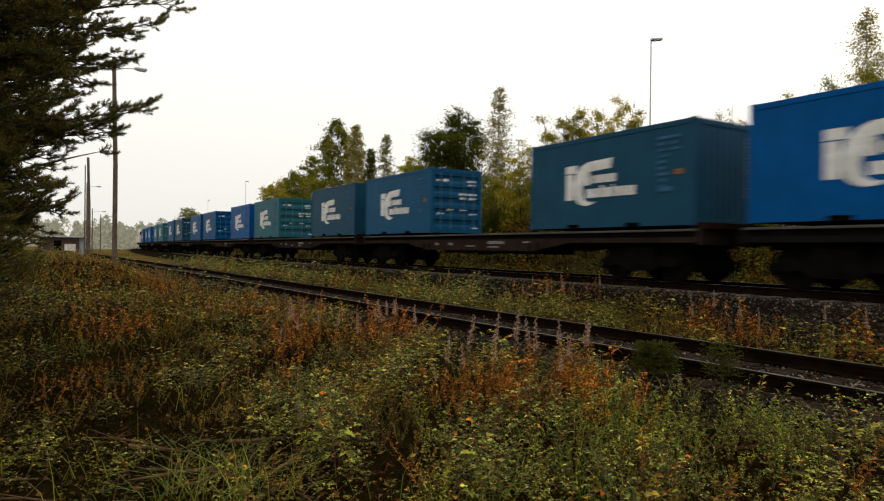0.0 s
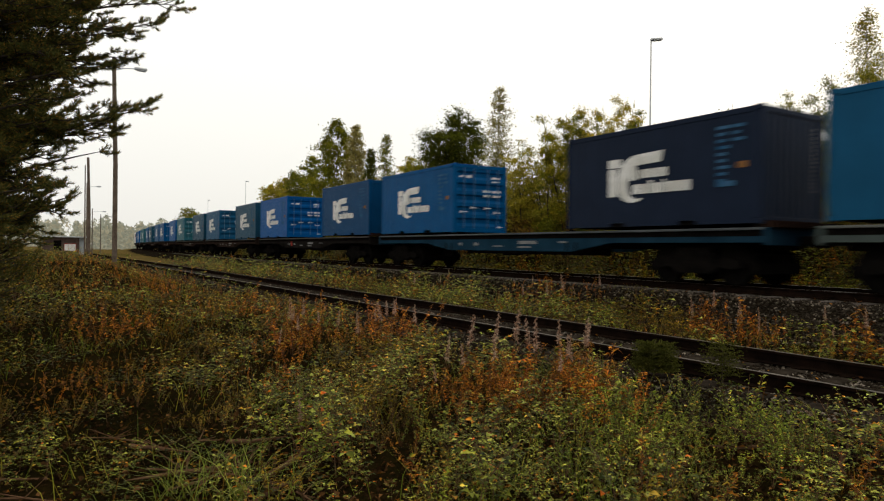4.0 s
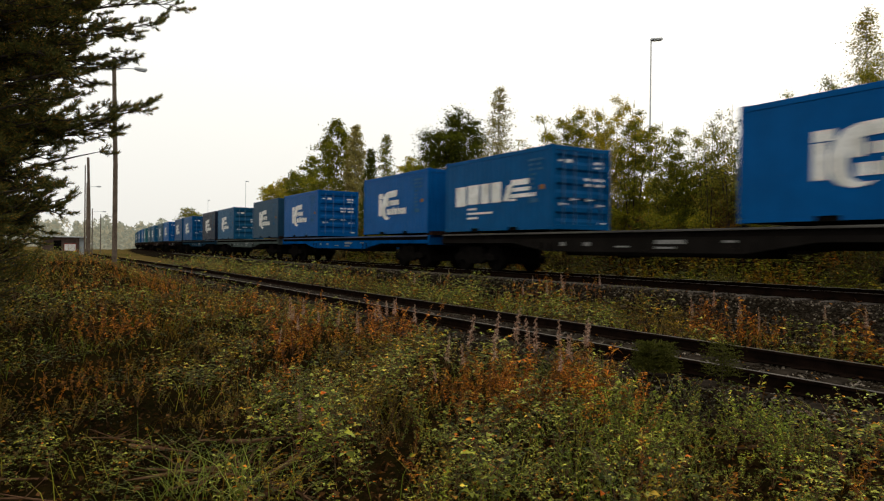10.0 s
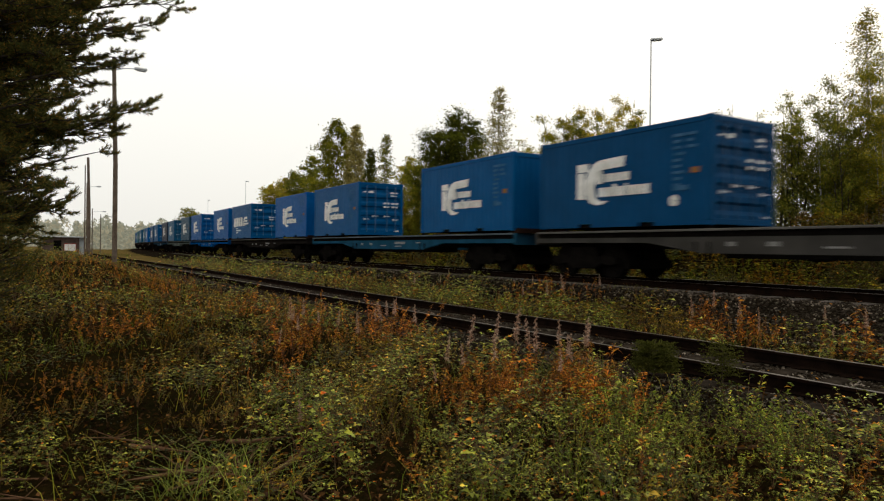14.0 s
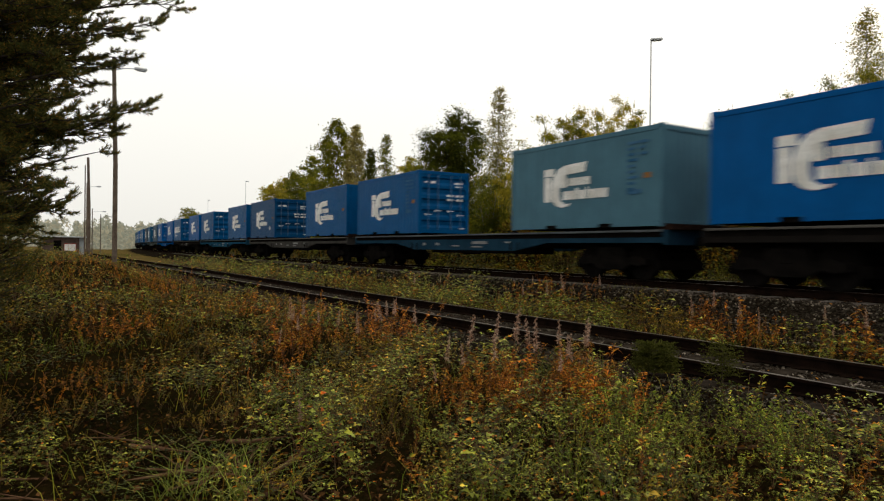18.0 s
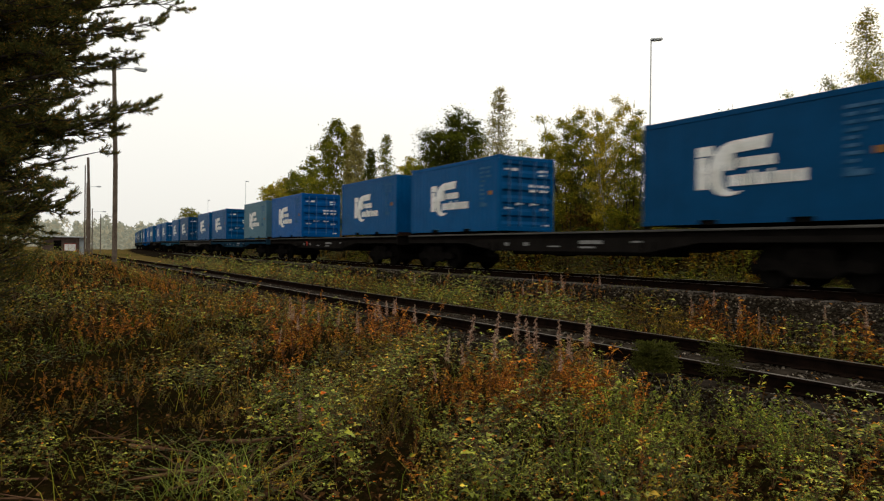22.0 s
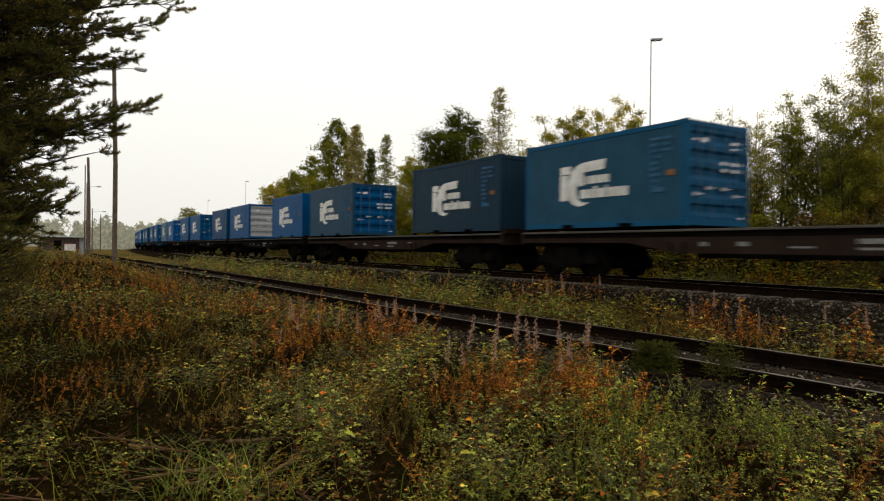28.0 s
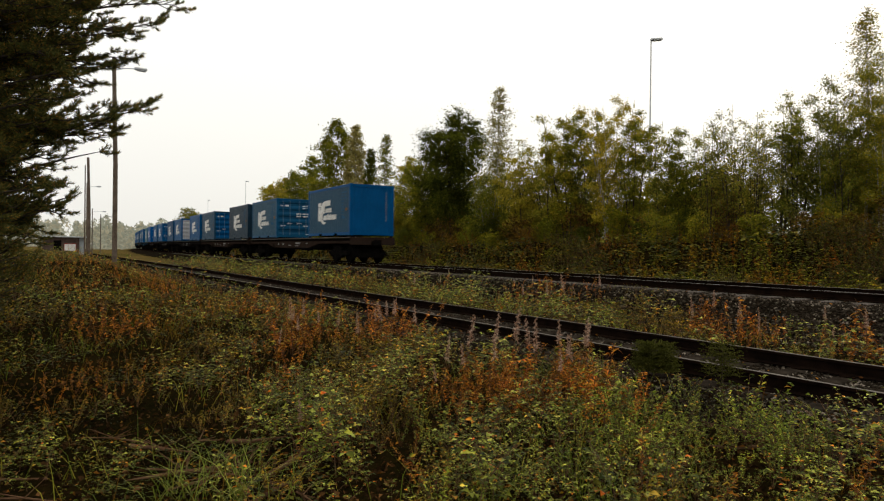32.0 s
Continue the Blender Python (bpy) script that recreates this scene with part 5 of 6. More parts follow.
# tan-orange withered, fresh green, feathery green, olive and bare places: x, y, radius
RUSTY = [(4.3, 5.5, 0.75), (4.9, 5.2, 0.5), (3.9, 5.9, 0.45), (4.0, 10.3, 1.0), (5.1, 10.2, 0.9), (3.2, 9.3, 0.6), (12.0, 14.7, 0.8), (12.3, 12.7, 0.8), (10.9, 7.5, 0.75), (10.6, 6.6, 0.3), (10.5, 5.1, 0.45), (11.6, 18.9, 0.7),
         (0.5, 7.5, 0.55), (0.9, 9.3, 0.6), (1.3, 11.6, 0.8), (2.3, 18, 1.4), (3.0, 22, 1.6), (1.6, 26, 1.5), (4.2, 29, 1.6), (2.4, 4.2, 0.16), (4.6, 14, 0.9), (10.4, 24, 1.0), (4.3, 4.0, 0.3), (4.5, 2.2, 0.25), (0.1, 8.2, 0.6), (2.5, 7.6, 0.5)]
GREENY = [(12.3, 15.6, 0.6), (12.5, 20, 0.9), (12.0, 10.0, 0.4), (2.05, 4.95, 0.45), (1.9, 5.7, 0.4), (2.9, 3.7, 0.6), (4.45, 7.5, 0.6), (11.85, 18.0, 0.9), (11.9, 16.6, 0.9), (10.6, 6.0, 0.3), (5.6, 2.5, 0.5), (4.3, 2.3, 0.5), (2.4, 6.3, 0.5), (3.3, 6.6, 0.5), (0.3, 5.3, 0.6), (5.3, 7.0, 0.4), (3.4, 4.6, 0.4)]
FEATHERY = [(4.5, 3.2, 0.65), (5.2, 3.1, 0.5), (4.1, 3.7, 0.5), (3.4, 3.7, 0.45), (5.6, 4.6, 0.5), (4.9, 4.4, 0.4), (3.0, 5.0, 0.4)]
OLIVE = [(11.6, 10.6, 0.8), (10.9, 9.0, 0.8), (1.4, 6.4, 0.5), (3.6, 7.6, 0.7), (2.7, 5.6, 0.35), (11.7, 22, 1.5)]
BARE = [(0.45, 6.3, 0.22), (1.2, 7.0, 0.2), (3.1, 8.7, 0.35), (1.8, 3.95, 0.3), (2.7, 5.3, 0.22), (1.5, 4.5, 0.3), (0.7, 5.0, 0.35), (2.5, 4.4, 0.25), (5.9, 3.6, 0.4), (0.6, 4.3, 0.4)]


def patch_weight(x, y, patches):
    w = np.zeros(len(x))
    for px, py, pr in patches:
        w = np.maximum(w, np.exp(-(((x - px) ** 2 + (y - py) ** 2) / pr ** 2)))
    return w


def bent_leaves(base, axis_v, size, width, droop, rs, fold=0.12, wild=0.3):
    """Leaves folded along the midrib, tips drooping: vertices (n, 5, 3) in four triangles each."""
    n = len(base)
    a = axis_v / np.maximum(1e-6, np.linalg.norm(axis_v, axis=1, keepdims=True))
    up = np.array([0.0, 0.0, 1.0]) + rs.normal(0, wild, (n, 3))
    s = np.cross(a, up)
    s /= np.maximum(1e-6, np.linalg.norm(s, axis=1, keepdims=True))
    nn = np.cross(s, a)
    L, W, D = size[:, None], width[:, None], droop if np.isscalar(droop) else droop[:, None]
    mid = base + a * L * 0.5 + nn * L * 0.05
    tip = base + a * L * 0.97 - np.array([0, 0, 1.0]) * L * D
    lift = nn * (W * fold + L * 0.04)
    return np.stack([base, base + a * L * 0.42 + s * W * 0.5 + lift, tip, base + a * L * 0.42 - s * W * 0.5 + lift, mid], 1)


LEAF_TRIS = np.array([(0, 1, 4), (1, 2, 4), (0, 4, 3), (4, 2, 3)])


class Shoot:
    """One plant as arrays: leaf corners and stem strips."""

    def __init__(self, leaves, stems):
        v, f = [leaves.reshape(-1, 3)], [(np.arange(len(leaves))[:, None, None] * 5 + LEAF_TRIS[None]).reshape(-1, 3)]
        o = len(leaves) * 5
        self.leaf_faces = len(f[0])
        for sv, sf in stems:
            tri = np.array([q for a, b, c, d in sf for q in ((a, b, c), (a, c, d))])
            v.append(np.array(sv))
            f.append(tri + o)
            o += len(sv)
        self.v, self.f = np.concatenate(v), np.concatenate(f)


def cane(rs, q, h=0.36, nodes=10, leaf=0.046):
    """A raspberry-like cane with leaves of five leaflets in tiers."""
    nodes = max(4, int(nodes * (0.5 + 0.5 * q)))
    five = 5 if q > 0.6 else 3
    leaf = leaf * (1.0 if q > 0.6 else 1.35 if q > 0.3 else 1.7)
    lean = rs.normal(0, 0.16, 2)
    at = lambda u: np.array([lean[0] * u * u, lean[1] * u * u, u * h])
    stems = [tube_path([at(u) for u in (0, 0.5, 1.0)], [0.004, 0.003, 0.0015], 3)]
    base, ax, sz = [], [], []
    for i in range(nodes):
        u = 0.22 + 0.78 * (i + rs.uniform(0, 0.7)) / nodes
        a = i * 2.3 + rs.uniform(-0.5, 0.5)
        d = np.array([math.cos(a), math.sin(a), 0.25 + 0.5 * u])
        side = np.array([-math.sin(a), math.cos(a), 0])
        p = at(u)
        e = p + d * rs.uniform(0.05, 0.11)
        if q > 0.6:
            stems.append(tube_path([p, e], [0.0016, 0.001], 3))
        big = rs.uniform(0.75, 1.25) * (1.15 - 0.35 * u)
        for b, v, k in ((e, d * 0.9 + np.array([0, 0, -0.35]), 1.15), (e - d * 0.012, d * 0.35 + side, 0.95), (e - d * 0.012, d * 0.35 - side, 0.95), (p + (e - p) * 0.5, d * 0.3 + side, 0.75), (p + (e - p) * 0.5, d * 0.3 - side, 0.75))[:five]:
            base.append(b)
            ax.append(v)
            sz.append(leaf * big * k)
    sz = np.array(sz)
    return Shoot(bent_leaves(np.array(base), np.array(ax), sz, sz * 0.6, 0.2, rs), stems)


def wand(rs, q, h=0.52, n=84, leaf=0.07, slim=0.19):
    """An upright stem with narrow leaves all the way round."""
    n = max(10, int(n * q))
    leaf, slim = leaf * (1.0 if q > 0.6 else 1.15), slim * (1.0 if q > 0.6 else 1.6 if q > 0.3 else 2.3)
    lean = rs.normal(0, 0.12, 2)
    at = lambda u: np.array([lean[0] * u * u, lean[1] * u * u, u * h])
    u = 0.1 + 0.9 * rs.rand(n) ** 0.85
    a = np.arange(n) * 2.4 + rs.uniform(-0.3, 0.3, n)
    ax = np.stack([np.cos(a), np.sin(a), rs.uniform(-0.1, 0.9, n)], 1)
    sz = leaf * rs.uniform(0.6, 1.25, n) * (1.15 - 0.5 * u)
    base = np.stack([lean[0] * u * u, lean[1] * u * u, u * h], 1)
    return Shoot(bent_leaves(base, ax, sz, sz * slim, rs.uniform(0.05, 0.5, n), rs, 0.3, 0.5), [tube_path([at(w) for w in (0, 0.5, 1.0)], [0.004, 0.003, 0.0015], 3)])


def feather(rs, q, h=0.36, n=120, leaf=0.036):
    """A bushy herb of many fine stems with small narrow leaves."""
    n = max(22, int(n * q))
    leaf = leaf * (1.0 if q > 0.6 else 1.5 if q > 0.3 else 2.0)
    k = 6
    dirs = np.stack([rs.normal(0, 0.3, k), rs.normal(0, 0.3, k), np.ones(k)], 1)
    hs = h * rs.uniform(0.7, 1.05, k)
    j, u = rs.randint(0, k, n), 0.2 + 0.8 * rs.rand(n) ** 0.7
    base = dirs[j] * (u * hs[j])[:, None]
    a = rs.rand(n) * 6.283
    ax = np.stack([np.cos(a), np.sin(a), rs.uniform(0.0, 1.0, n)], 1)
    sz = leaf * rs.uniform(0.6, 1.3, n)
    return Shoot(bent_leaves(base, ax, sz, sz * 0.30, 0.15, rs, 0.2, 0.4), [tube_path([(0, 0, 0), dirs[i] * hs[i]], [0.0022, 0.001], 3) for i in range(k)])


def creeper(rs, q, n=20, leaf=0.042):
    """Low round-leaved growth close to the soil."""
    n = max(7, int(n * q))
    leaf = leaf * (1.0 if q > 0.6 else 1.5 if q > 0.3 else 2.1)
    a, r = rs.rand(n) * 6.283, 0.19 * np.sqrt(rs.rand(n))
    base = np.stack([r * np.cos(a), r * np.sin(a), rs.uniform(0.02, 0.17, n)], 1)
    b = rs.rand(n) * 6.283
    ax = np.stack([np.cos(b), np.sin(b), rs.uniform(-0.2, 0.35, n)], 1)
    sz = leaf * rs.uniform(0.6, 1.3, n)
    return Shoot(bent_leaves(base, ax, sz, sz * 0.68, 0.15, rs), [])


def broad(rs, q, n=11, leaf=0.15):
    """A tuft of broad arching leaves."""
    n = max(6, int(n * (0.5 + 0.5 * q)))
    a = np.arange(n) * 2.4 + rs.rand(n)
    ax = np.stack([np.cos(a), np.sin(a), rs.uniform(0.5, 1.6, n)], 1)
    sz = leaf * rs.uniform(0.7, 1.3, n)
    return Shoot(bent_leaves(np.zeros((n, 3)) + rs.normal(0, 0.02, (n, 3)), ax, sz, sz * 0.27, 0.35, rs, 0.2), [])


# how a plant is built at each of three distances
FINE = (1.0, 0.5, 0.26)


def grow(name, words, maker, mat, x, y, size, seed, variants=5):
    """A whole stand of one kind of plant, each turned, tilted and sized in its own way."""
    rs = np.random.RandomState(seed)
    r = np.hypot(x, y)
    lod = np.where(r < 8.5, 0, np.where(r < 24, 1, 2))
    pick = rs.randint(0, variants, len(x))
    vs, fs, ms, o = [], [], [], 0
    for d in range(3):
        for k in range(variants):
            sh = maker(rs, FINE[d])
            i = np.where((lod == d) & (pick == k))[0]
            if not len(i):
                continue
            a, sc = rs.rand(len(i)) * 6.283, size[i] * rs.uniform(0.75, 1.25, len(i))
            tx, ty = rs.normal(0, 0.14, len(i))[:, None], rs.normal(0, 0.14, len(i))[:, None]
            v = sh.v[None] * sc[:, None, None]
            ca, sa = np.cos(a)[:, None], np.sin(a)[:, None]
            px, py, pz = v[..., 0] * ca - v[..., 1] * sa, v[..., 0] * sa + v[..., 1] * ca, v[..., 2]
            w = np.stack([px + tx * pz + x[i][:, None], py + ty * pz + y[i][:, None], pz + ground_z(x[i], y[i])[:, None] - 0.015], 2)
            vs.append(w.reshape(-1, 3))
            fs.append((sh.f[None] + (np.arange(len(i)) * len(sh.v))[:, None, None] + o).reshape(-1, 3))
            ms.append(np.tile((np.arange(len(sh.f)) >= sh.leaf_faces).astype(np.int32), len(i)))
            o += len(i) * len(sh.v)
    if not vs:
        return
    me = mesh_np(name, np.concatenate(vs), np.concatenate(fs), (mat, PLANT_STEM))
    me.polygons.foreach_set("material_index", np.concatenate(ms))
    tagged(put(name, me), words, "undergrowth", kind="stuff")


def meadow():
    """The growth on the near side of the main line, kind by kind."""
    rs = np.random.RandomState(88)
    px, py = [], []
    r = 3.0
    while r < 58:
        d = 0.125 * (1 + 0.07 * max(0, r - 4))
        n = int(1.5 * r / d)
        a = -0.15 + (np.arange(n) + rs.rand(n)) * 1.5 / n
        rr = r + rs.uniform(-0.6, 0.6, n) * d
        px.append(rr * np.sin(a))
        py.append(rr * np.cos(a))
        r += d
    x, y = np.concatenate(px), np.concatenate(py)
    keep = (x < main_x(y) - np.where(y < 10, 2.7, 1.75 + 0.35 * wob(x, y, 0.8, 6.0))) & clear_of_tracks(x, y, np.where(x < SIDING_X, 1.7 + 0.18 * wob(x, y, 1.3, 2.0), 1.45 + 0.3 * wob(x, y, 0.9, 4.0)), 1.6)
    x, y = x[keep], y[keep]
    n = len(x)
    verge = x > SIDING_X
    jit = lambda: rs.uniform(-0.3, 0.3, n)
    far = ramp(np.hypot(x, y), 9, 22)
    # darker herbs and more bare soil on the left stand in for shade there
    left = ramp(0.36 - x / np.maximum(y, 0.1), 0, 0.25) * ramp(14 - y, 0, 5)
    score = np.stack([
        0.34 + 0.25 * (verge & (y > 9)) + 0.95 * patch_weight(x, y, GREENY) + 0.22 * wob(x, y, 1.1, 5.0) + jit(),
        0.20 + 0.2 * (verge & (y > 9)) + 0.95 * patch_weight(x, y, FEATHERY) + 0.22 * wob(x, y, 0.9, 1.0) - 0.2 * left + jit(),
        0.32 + 0.9 * patch_weight(x, y, OLIVE) + 0.22 * wob(x, y, 1.3, 8.0) + 0.08 * far + jit(),
        0.42 + 0.24 * wob(x, y, 1.6, 3.0) + 0.24 * left - 0.2 * far - 0.2 * verge + jit(),
        0.04 + 1.1 * patch_weight(x, y, RUSTY) + 0.24 * wob(x, y, 0.7, 6.5) + 0.12 * far + 0.1 * verge + jit(),
        0.30 + 0.9 * patch_weight(x, y, BARE) + 0.4 * wob(x, y, 2.0, 9.0) - 0.35 * far + 0.06 * left + jit(),
        0.05 + 0.25 * wob(x, y, 1.9, 7.0) + jit() + 0.5 * patch_weight(x, y, [(5.7, 2.6, 0.5), (2.05, 4.9, 0.3)])])
    kind = score.argmax(0)
    size = 0.74 + 0.6 * wob(x, y, 2.1, 1.5) + rs.uniform(-0.2, 0.35, n)
    size = np.clip(size, 0.35, 1.5) * np.where(verge, np.where(y < 9, 0.8 + 0.6 * patch_weight(x, y, RUSTY), 1.2) * np.clip((main_x(y) - x - 1.45) / 1.2, 0.36, 1.0), 1.0) * (1 - 0.4 * left) * np.where((x < 5.5) & (y > 17), 0.6, 1.0) * (1 + 0.012 * np.maximum(0, np.hypot(x, y) - 8)) * np.where(np.hypot(x, y) < 4.6, 0.8, 1.0)
    rust = patch_weight(x, y, RUSTY)
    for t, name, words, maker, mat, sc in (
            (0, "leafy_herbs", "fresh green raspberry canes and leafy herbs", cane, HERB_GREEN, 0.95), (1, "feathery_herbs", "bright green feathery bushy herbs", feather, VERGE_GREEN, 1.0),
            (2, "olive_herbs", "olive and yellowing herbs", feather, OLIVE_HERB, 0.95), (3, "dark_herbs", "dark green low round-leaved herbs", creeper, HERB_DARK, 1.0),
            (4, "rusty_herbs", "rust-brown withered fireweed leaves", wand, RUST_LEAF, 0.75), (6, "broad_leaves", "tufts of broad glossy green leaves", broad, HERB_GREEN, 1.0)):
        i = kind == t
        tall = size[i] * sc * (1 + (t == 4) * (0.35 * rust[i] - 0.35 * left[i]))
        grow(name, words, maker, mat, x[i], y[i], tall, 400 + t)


def slope():
    """The growth on the slope behind the main line."""
    rs = np.random.RandomState(45)
    n = 7400
    y = 5.5 * (100 / 5.5) ** rs.rand(n)
    x = main_x(y) + rs.uniform(2.1, 8.0, n) * rs.uniform(0.75, 1.0, n)
    keep = x > main_x(y) + 2.0
    x, y = x[keep], y[keep]
    n = len(x)
    up = ramp(x - main_x(y), 3.5, 6.5)
    jit = lambda: rs.uniform(-0.15, 0.15, n)
    score = np.stack([0.46 + 0.34 * wob(x, y, 0.75, 5.0) - 0.12 * up + jit(), 0.36 + 0.34 * wob(x, y, 0.6, 2.0) + jit(), 0.36 + 0.34 * wob(x, y, 0.85, 8.0) + jit(), 0.30 + 0.36 * wob(x, y, 0.7, 3.3) + 0.08 * up + jit(), 0.5 + jit()])
    kind = score.argmax(0)
    size = rs.uniform(0.8, 1.6, n)
    for t, name, words, maker, mat, sc in ((0, "slope_canes", "green leafy canes on the slope behind the line", cane, SLOPE_HERB, 0.95), (1, "slope_herbs", "dull green herbs on the slope behind the line", feather, BANK_HERB, 1.3),
                                           (2, "slope_olive_herbs", "olive herbs on the slope behind the line", wand, SLOPE_OLIVE, 0.9), (3, "slope_rusty_herbs", "rusty withered herbs on the slope behind the line", wand, SLOPE_RUST, 0.95),
                                           (4, "slope_dark_herbs", "dark green low herbs on the slope", creeper, BANK_HERB, 1.5)):
        i = kind == t
        grow(name, words, maker, mat, x[i], y[i], size[i] * sc, 500 + t)


def blades(name, words, mat, n, weight, hmin, hmax, seed, width=0.007, r0=3.6, r1=70.0, bend=0.5):
    rs = np.random.RandomState(seed)
    x, y, r = scatter(n * 4, r0, r1, -0.12, 1.32, rs)
    # tufts: blades gather round fewer roots
    k = max(1, len(x) // 9)
    j = rs.randint(0, k, len(x))
    x, y, r = x[j] + rs.normal(0, 0.05, len(x)) * (1 + r[j] * 0.05), y[j] + rs.normal(0, 0.05, len(x)) * (1 + r[j] * 0.05), r[j]
    keep = (rs.rand(len(x)) < weight(x, y)) & clear_of_tracks(x, y)
    x, y, r = x[keep][:n], y[keep][:n], r[keep][:n]
    m = len(x)
    h = rs.uniform(hmin, hmax, m)
    a = rs.rand(m) * 6.283
    d = np.stack([np.cos(a), np.sin(a), np.zeros(m)], 1)
    s = np.stack([-np.sin(a), np.cos(a), np.zeros(m)], 1) * (width * (1 + 0.06 * np.maximum(0, r - 5)))[:, None]
    p0 = np.stack([x, y, ground_z(x, y) - 0.02], 1)
    b = (h * bend * rs.uniform(0.2, 1.3, m))[:, None]
    upv = np.array([0, 0, 1.0])
    p1 = p0 + d * b * 0.35 + upv * (h * 0.6)[:, None]
    p2 = p0 + d * b + upv * (h * rs.uniform(0.75, 1.0, m))[:, None]
    v = np.stack([p0 - s, p0 + s, p1 + s * 0.8, p1 - s * 0.8, p2 + s * 0.1, p2 - s * 0.1], 1).reshape(-1, 3)
    o = np.arange(m)[:, None] * 6
    f = np.concatenate([o + np.array([0, 1, 2, 3]), o + np.array([3, 2, 4, 5])])
    tagged(put(name, mesh_np(name, v, f, (mat,))), words, "grass", kind="stuff")


def litter():
    """Brown fallen leaves lying in the hollows."""
    rs = np.random.RandomState(52)
    n = 26000
    x, y, r = scatter(n, 3.5, 26, -0.13, 1.33, rs)
    ok = clear_of_tracks(x, y, 1.0, 2.6) & (x < main_x(y))
    x, y, r = x[ok], y[ok], r[ok]
    n = len(x)
    base = np.stack([x, y, ground_z(x, y) + rs.uniform(0.0, 0.05, n)], 1)
    sz = rs.uniform(0.025, 0.06, n) * (1 + 0.03 * r)
    me = leaf_mesh("leaf_litter", base, rs.normal(0, 1, (n, 3)) * np.array([1, 1, 0.3]), sz, sz * rs.uniform(0.3, 0.8, n), LITTER)
    tagged(put("leaf_litter", me), "dark brown leaf litter on the soil", "leaves", kind="stuff")


def undergrowth():
    behind = lambda x, y: x > main_x(y) + 1.8
    fore = lambda x: x < SIDING_X - 1.4
    verge = lambda x, y: (x > SIDING_X + 1.4) & (x < main_x(y) - 2.0)
    ru = lambda x, y: patch_weight(x, y, RUSTY)
    meadow()
    slope()
    blades("green_grass", "tufts of green grass", GREEN_GRASS, 9000, lambda x, y: np.clip(0.12 + 0.4 * wob(x, y, 0.7, 6.0) + 0.0 * x - ru(x, y) * 0.3, 0, 1) * ~behind(x, y), 0.10, 0.34, 46, 0.0028, bend=1.6)
    blades("tan_grass", "dry tan and orange grass", TAN_GRASS, 8000, lambda x, y: np.clip(0.03 + 0.8 * np.exp(-((x - 1.0 - 0.09 * y) / 0.9) ** 2) * fore(x) * ramp(y, 7, 12) + 0.3 * verge(x, y) * ramp(y, 8, 16) + 0.2 * ru(x, y), 0, 1), 0.12, 0.36, 47, 0.0028, bend=1.6)
    blades("arching_grass", "bright arching tuft of green grass", FRESH_GRASS, 1500, lambda x, y: np.exp(-((x - 1.12) ** 2 + (y - 4.5) ** 2) / 0.10) + 0.5 * np.exp(-((x - 1.2) ** 2 + (y - 4.1) ** 2) / 0.05), 0.16, 0.42, 48, 0.0032, 3.8, 5.6, 1.7)
    litter()


undergrowth()


# ---- single plants ----
def fireweed_kinds():
    out = []
    for i in range(6):
        rs = np.random.RandomState(60 + i)
        h = 1.0
        p = tagged(new("fireweed"), "withered fireweed stalk with a fluffy seed plume", "wild plant", "fireweed stalks")
        pts = [(0.05 * math.sin(u * 2.2 + i), 0.04 * math.cos(u * 2 + i) - 0.04, u * h) for u in np.linspace(0, 1, 6)]
        v, f = tube_path(pts, [0.006, 0.0055, 0.005, 0.004, 0.003, 0.0015], 5)
        put("stem", mesh_np("stem", v, f, (PLANT_STEM,), True), p)
        n = 54
        u = rs.uniform(0.12, 0.6, n)
        ang = rs.rand(n) * 6.283
        base = np.stack([np.interp(u, np.linspace(0, 1, 6), [q[0] for q in pts]), np.interp(u, np.linspace(0, 1, 6), [q[1] for q in pts]), u * h], 1)
        ax = np.stack([np.cos(ang), np.sin(ang), rs.uniform(-0.5, 0.5, n)], 1)
        sz = rs.uniform(0.06, 0.12, n)
        put("leaves", leaf_mesh("leaves", base, ax, sz, sz * 0.2, RUST_LEAF, 0.35), p)
        n = 320
        u = rs.uniform(0.66, 1.0, n)
        base = np.stack([np.interp(u, np.linspace(0, 1, 6), [q[0] for q in pts]), np.interp(u, np.linspace(0, 1, 6), [q[1] for q in pts]), u * h], 1)
        ax = np.stack([np.cos(u * 99), np.sin(u * 99), rs.uniform(-0.2, 0.9, n)], 1) + rs.normal(0, 0.5, (n, 3))
        sz = rs.uniform(0.02, 0.06, n) * (1.25 - 0.7 * (u - 0.66) / 0.34)
        put("plume", leaf_mesh("plume", base, ax, sz, sz * 0.16, PLUME, 0.4), p)
        out.append(p)
    return out


# stalks: x, y, height
STALKS = [(4.45, 5.65, 1.05), (4.75, 5.75, 0.9), (4.95, 5.5, 0.85), (4.35, 5.3, 0.95), (4.05, 5.9, 1.0), (4.6, 6.2, 0.95), (5.25, 5.3, 0.9), (5.35, 5.6, 0.85), (1.72, 4.71, 0.55), (3.9, 8.3, 0.8), (4.5, 8.9, 0.85),
          (4.9, 8.6, 0.8), (3.3, 9.3, 0.9), (10.5, 11.4, 1.1), (10.35, 11.9, 0.9), (10.7, 7.7, 0.95), (10.5, 8.0, 0.85), (11.0, 7.3, 0.8), (9.9, 17.3, 0.9), (10.8, 13.3, 0.8), (5.1, 9.6, 0.8), (11.3, 6.0, 0.75)]


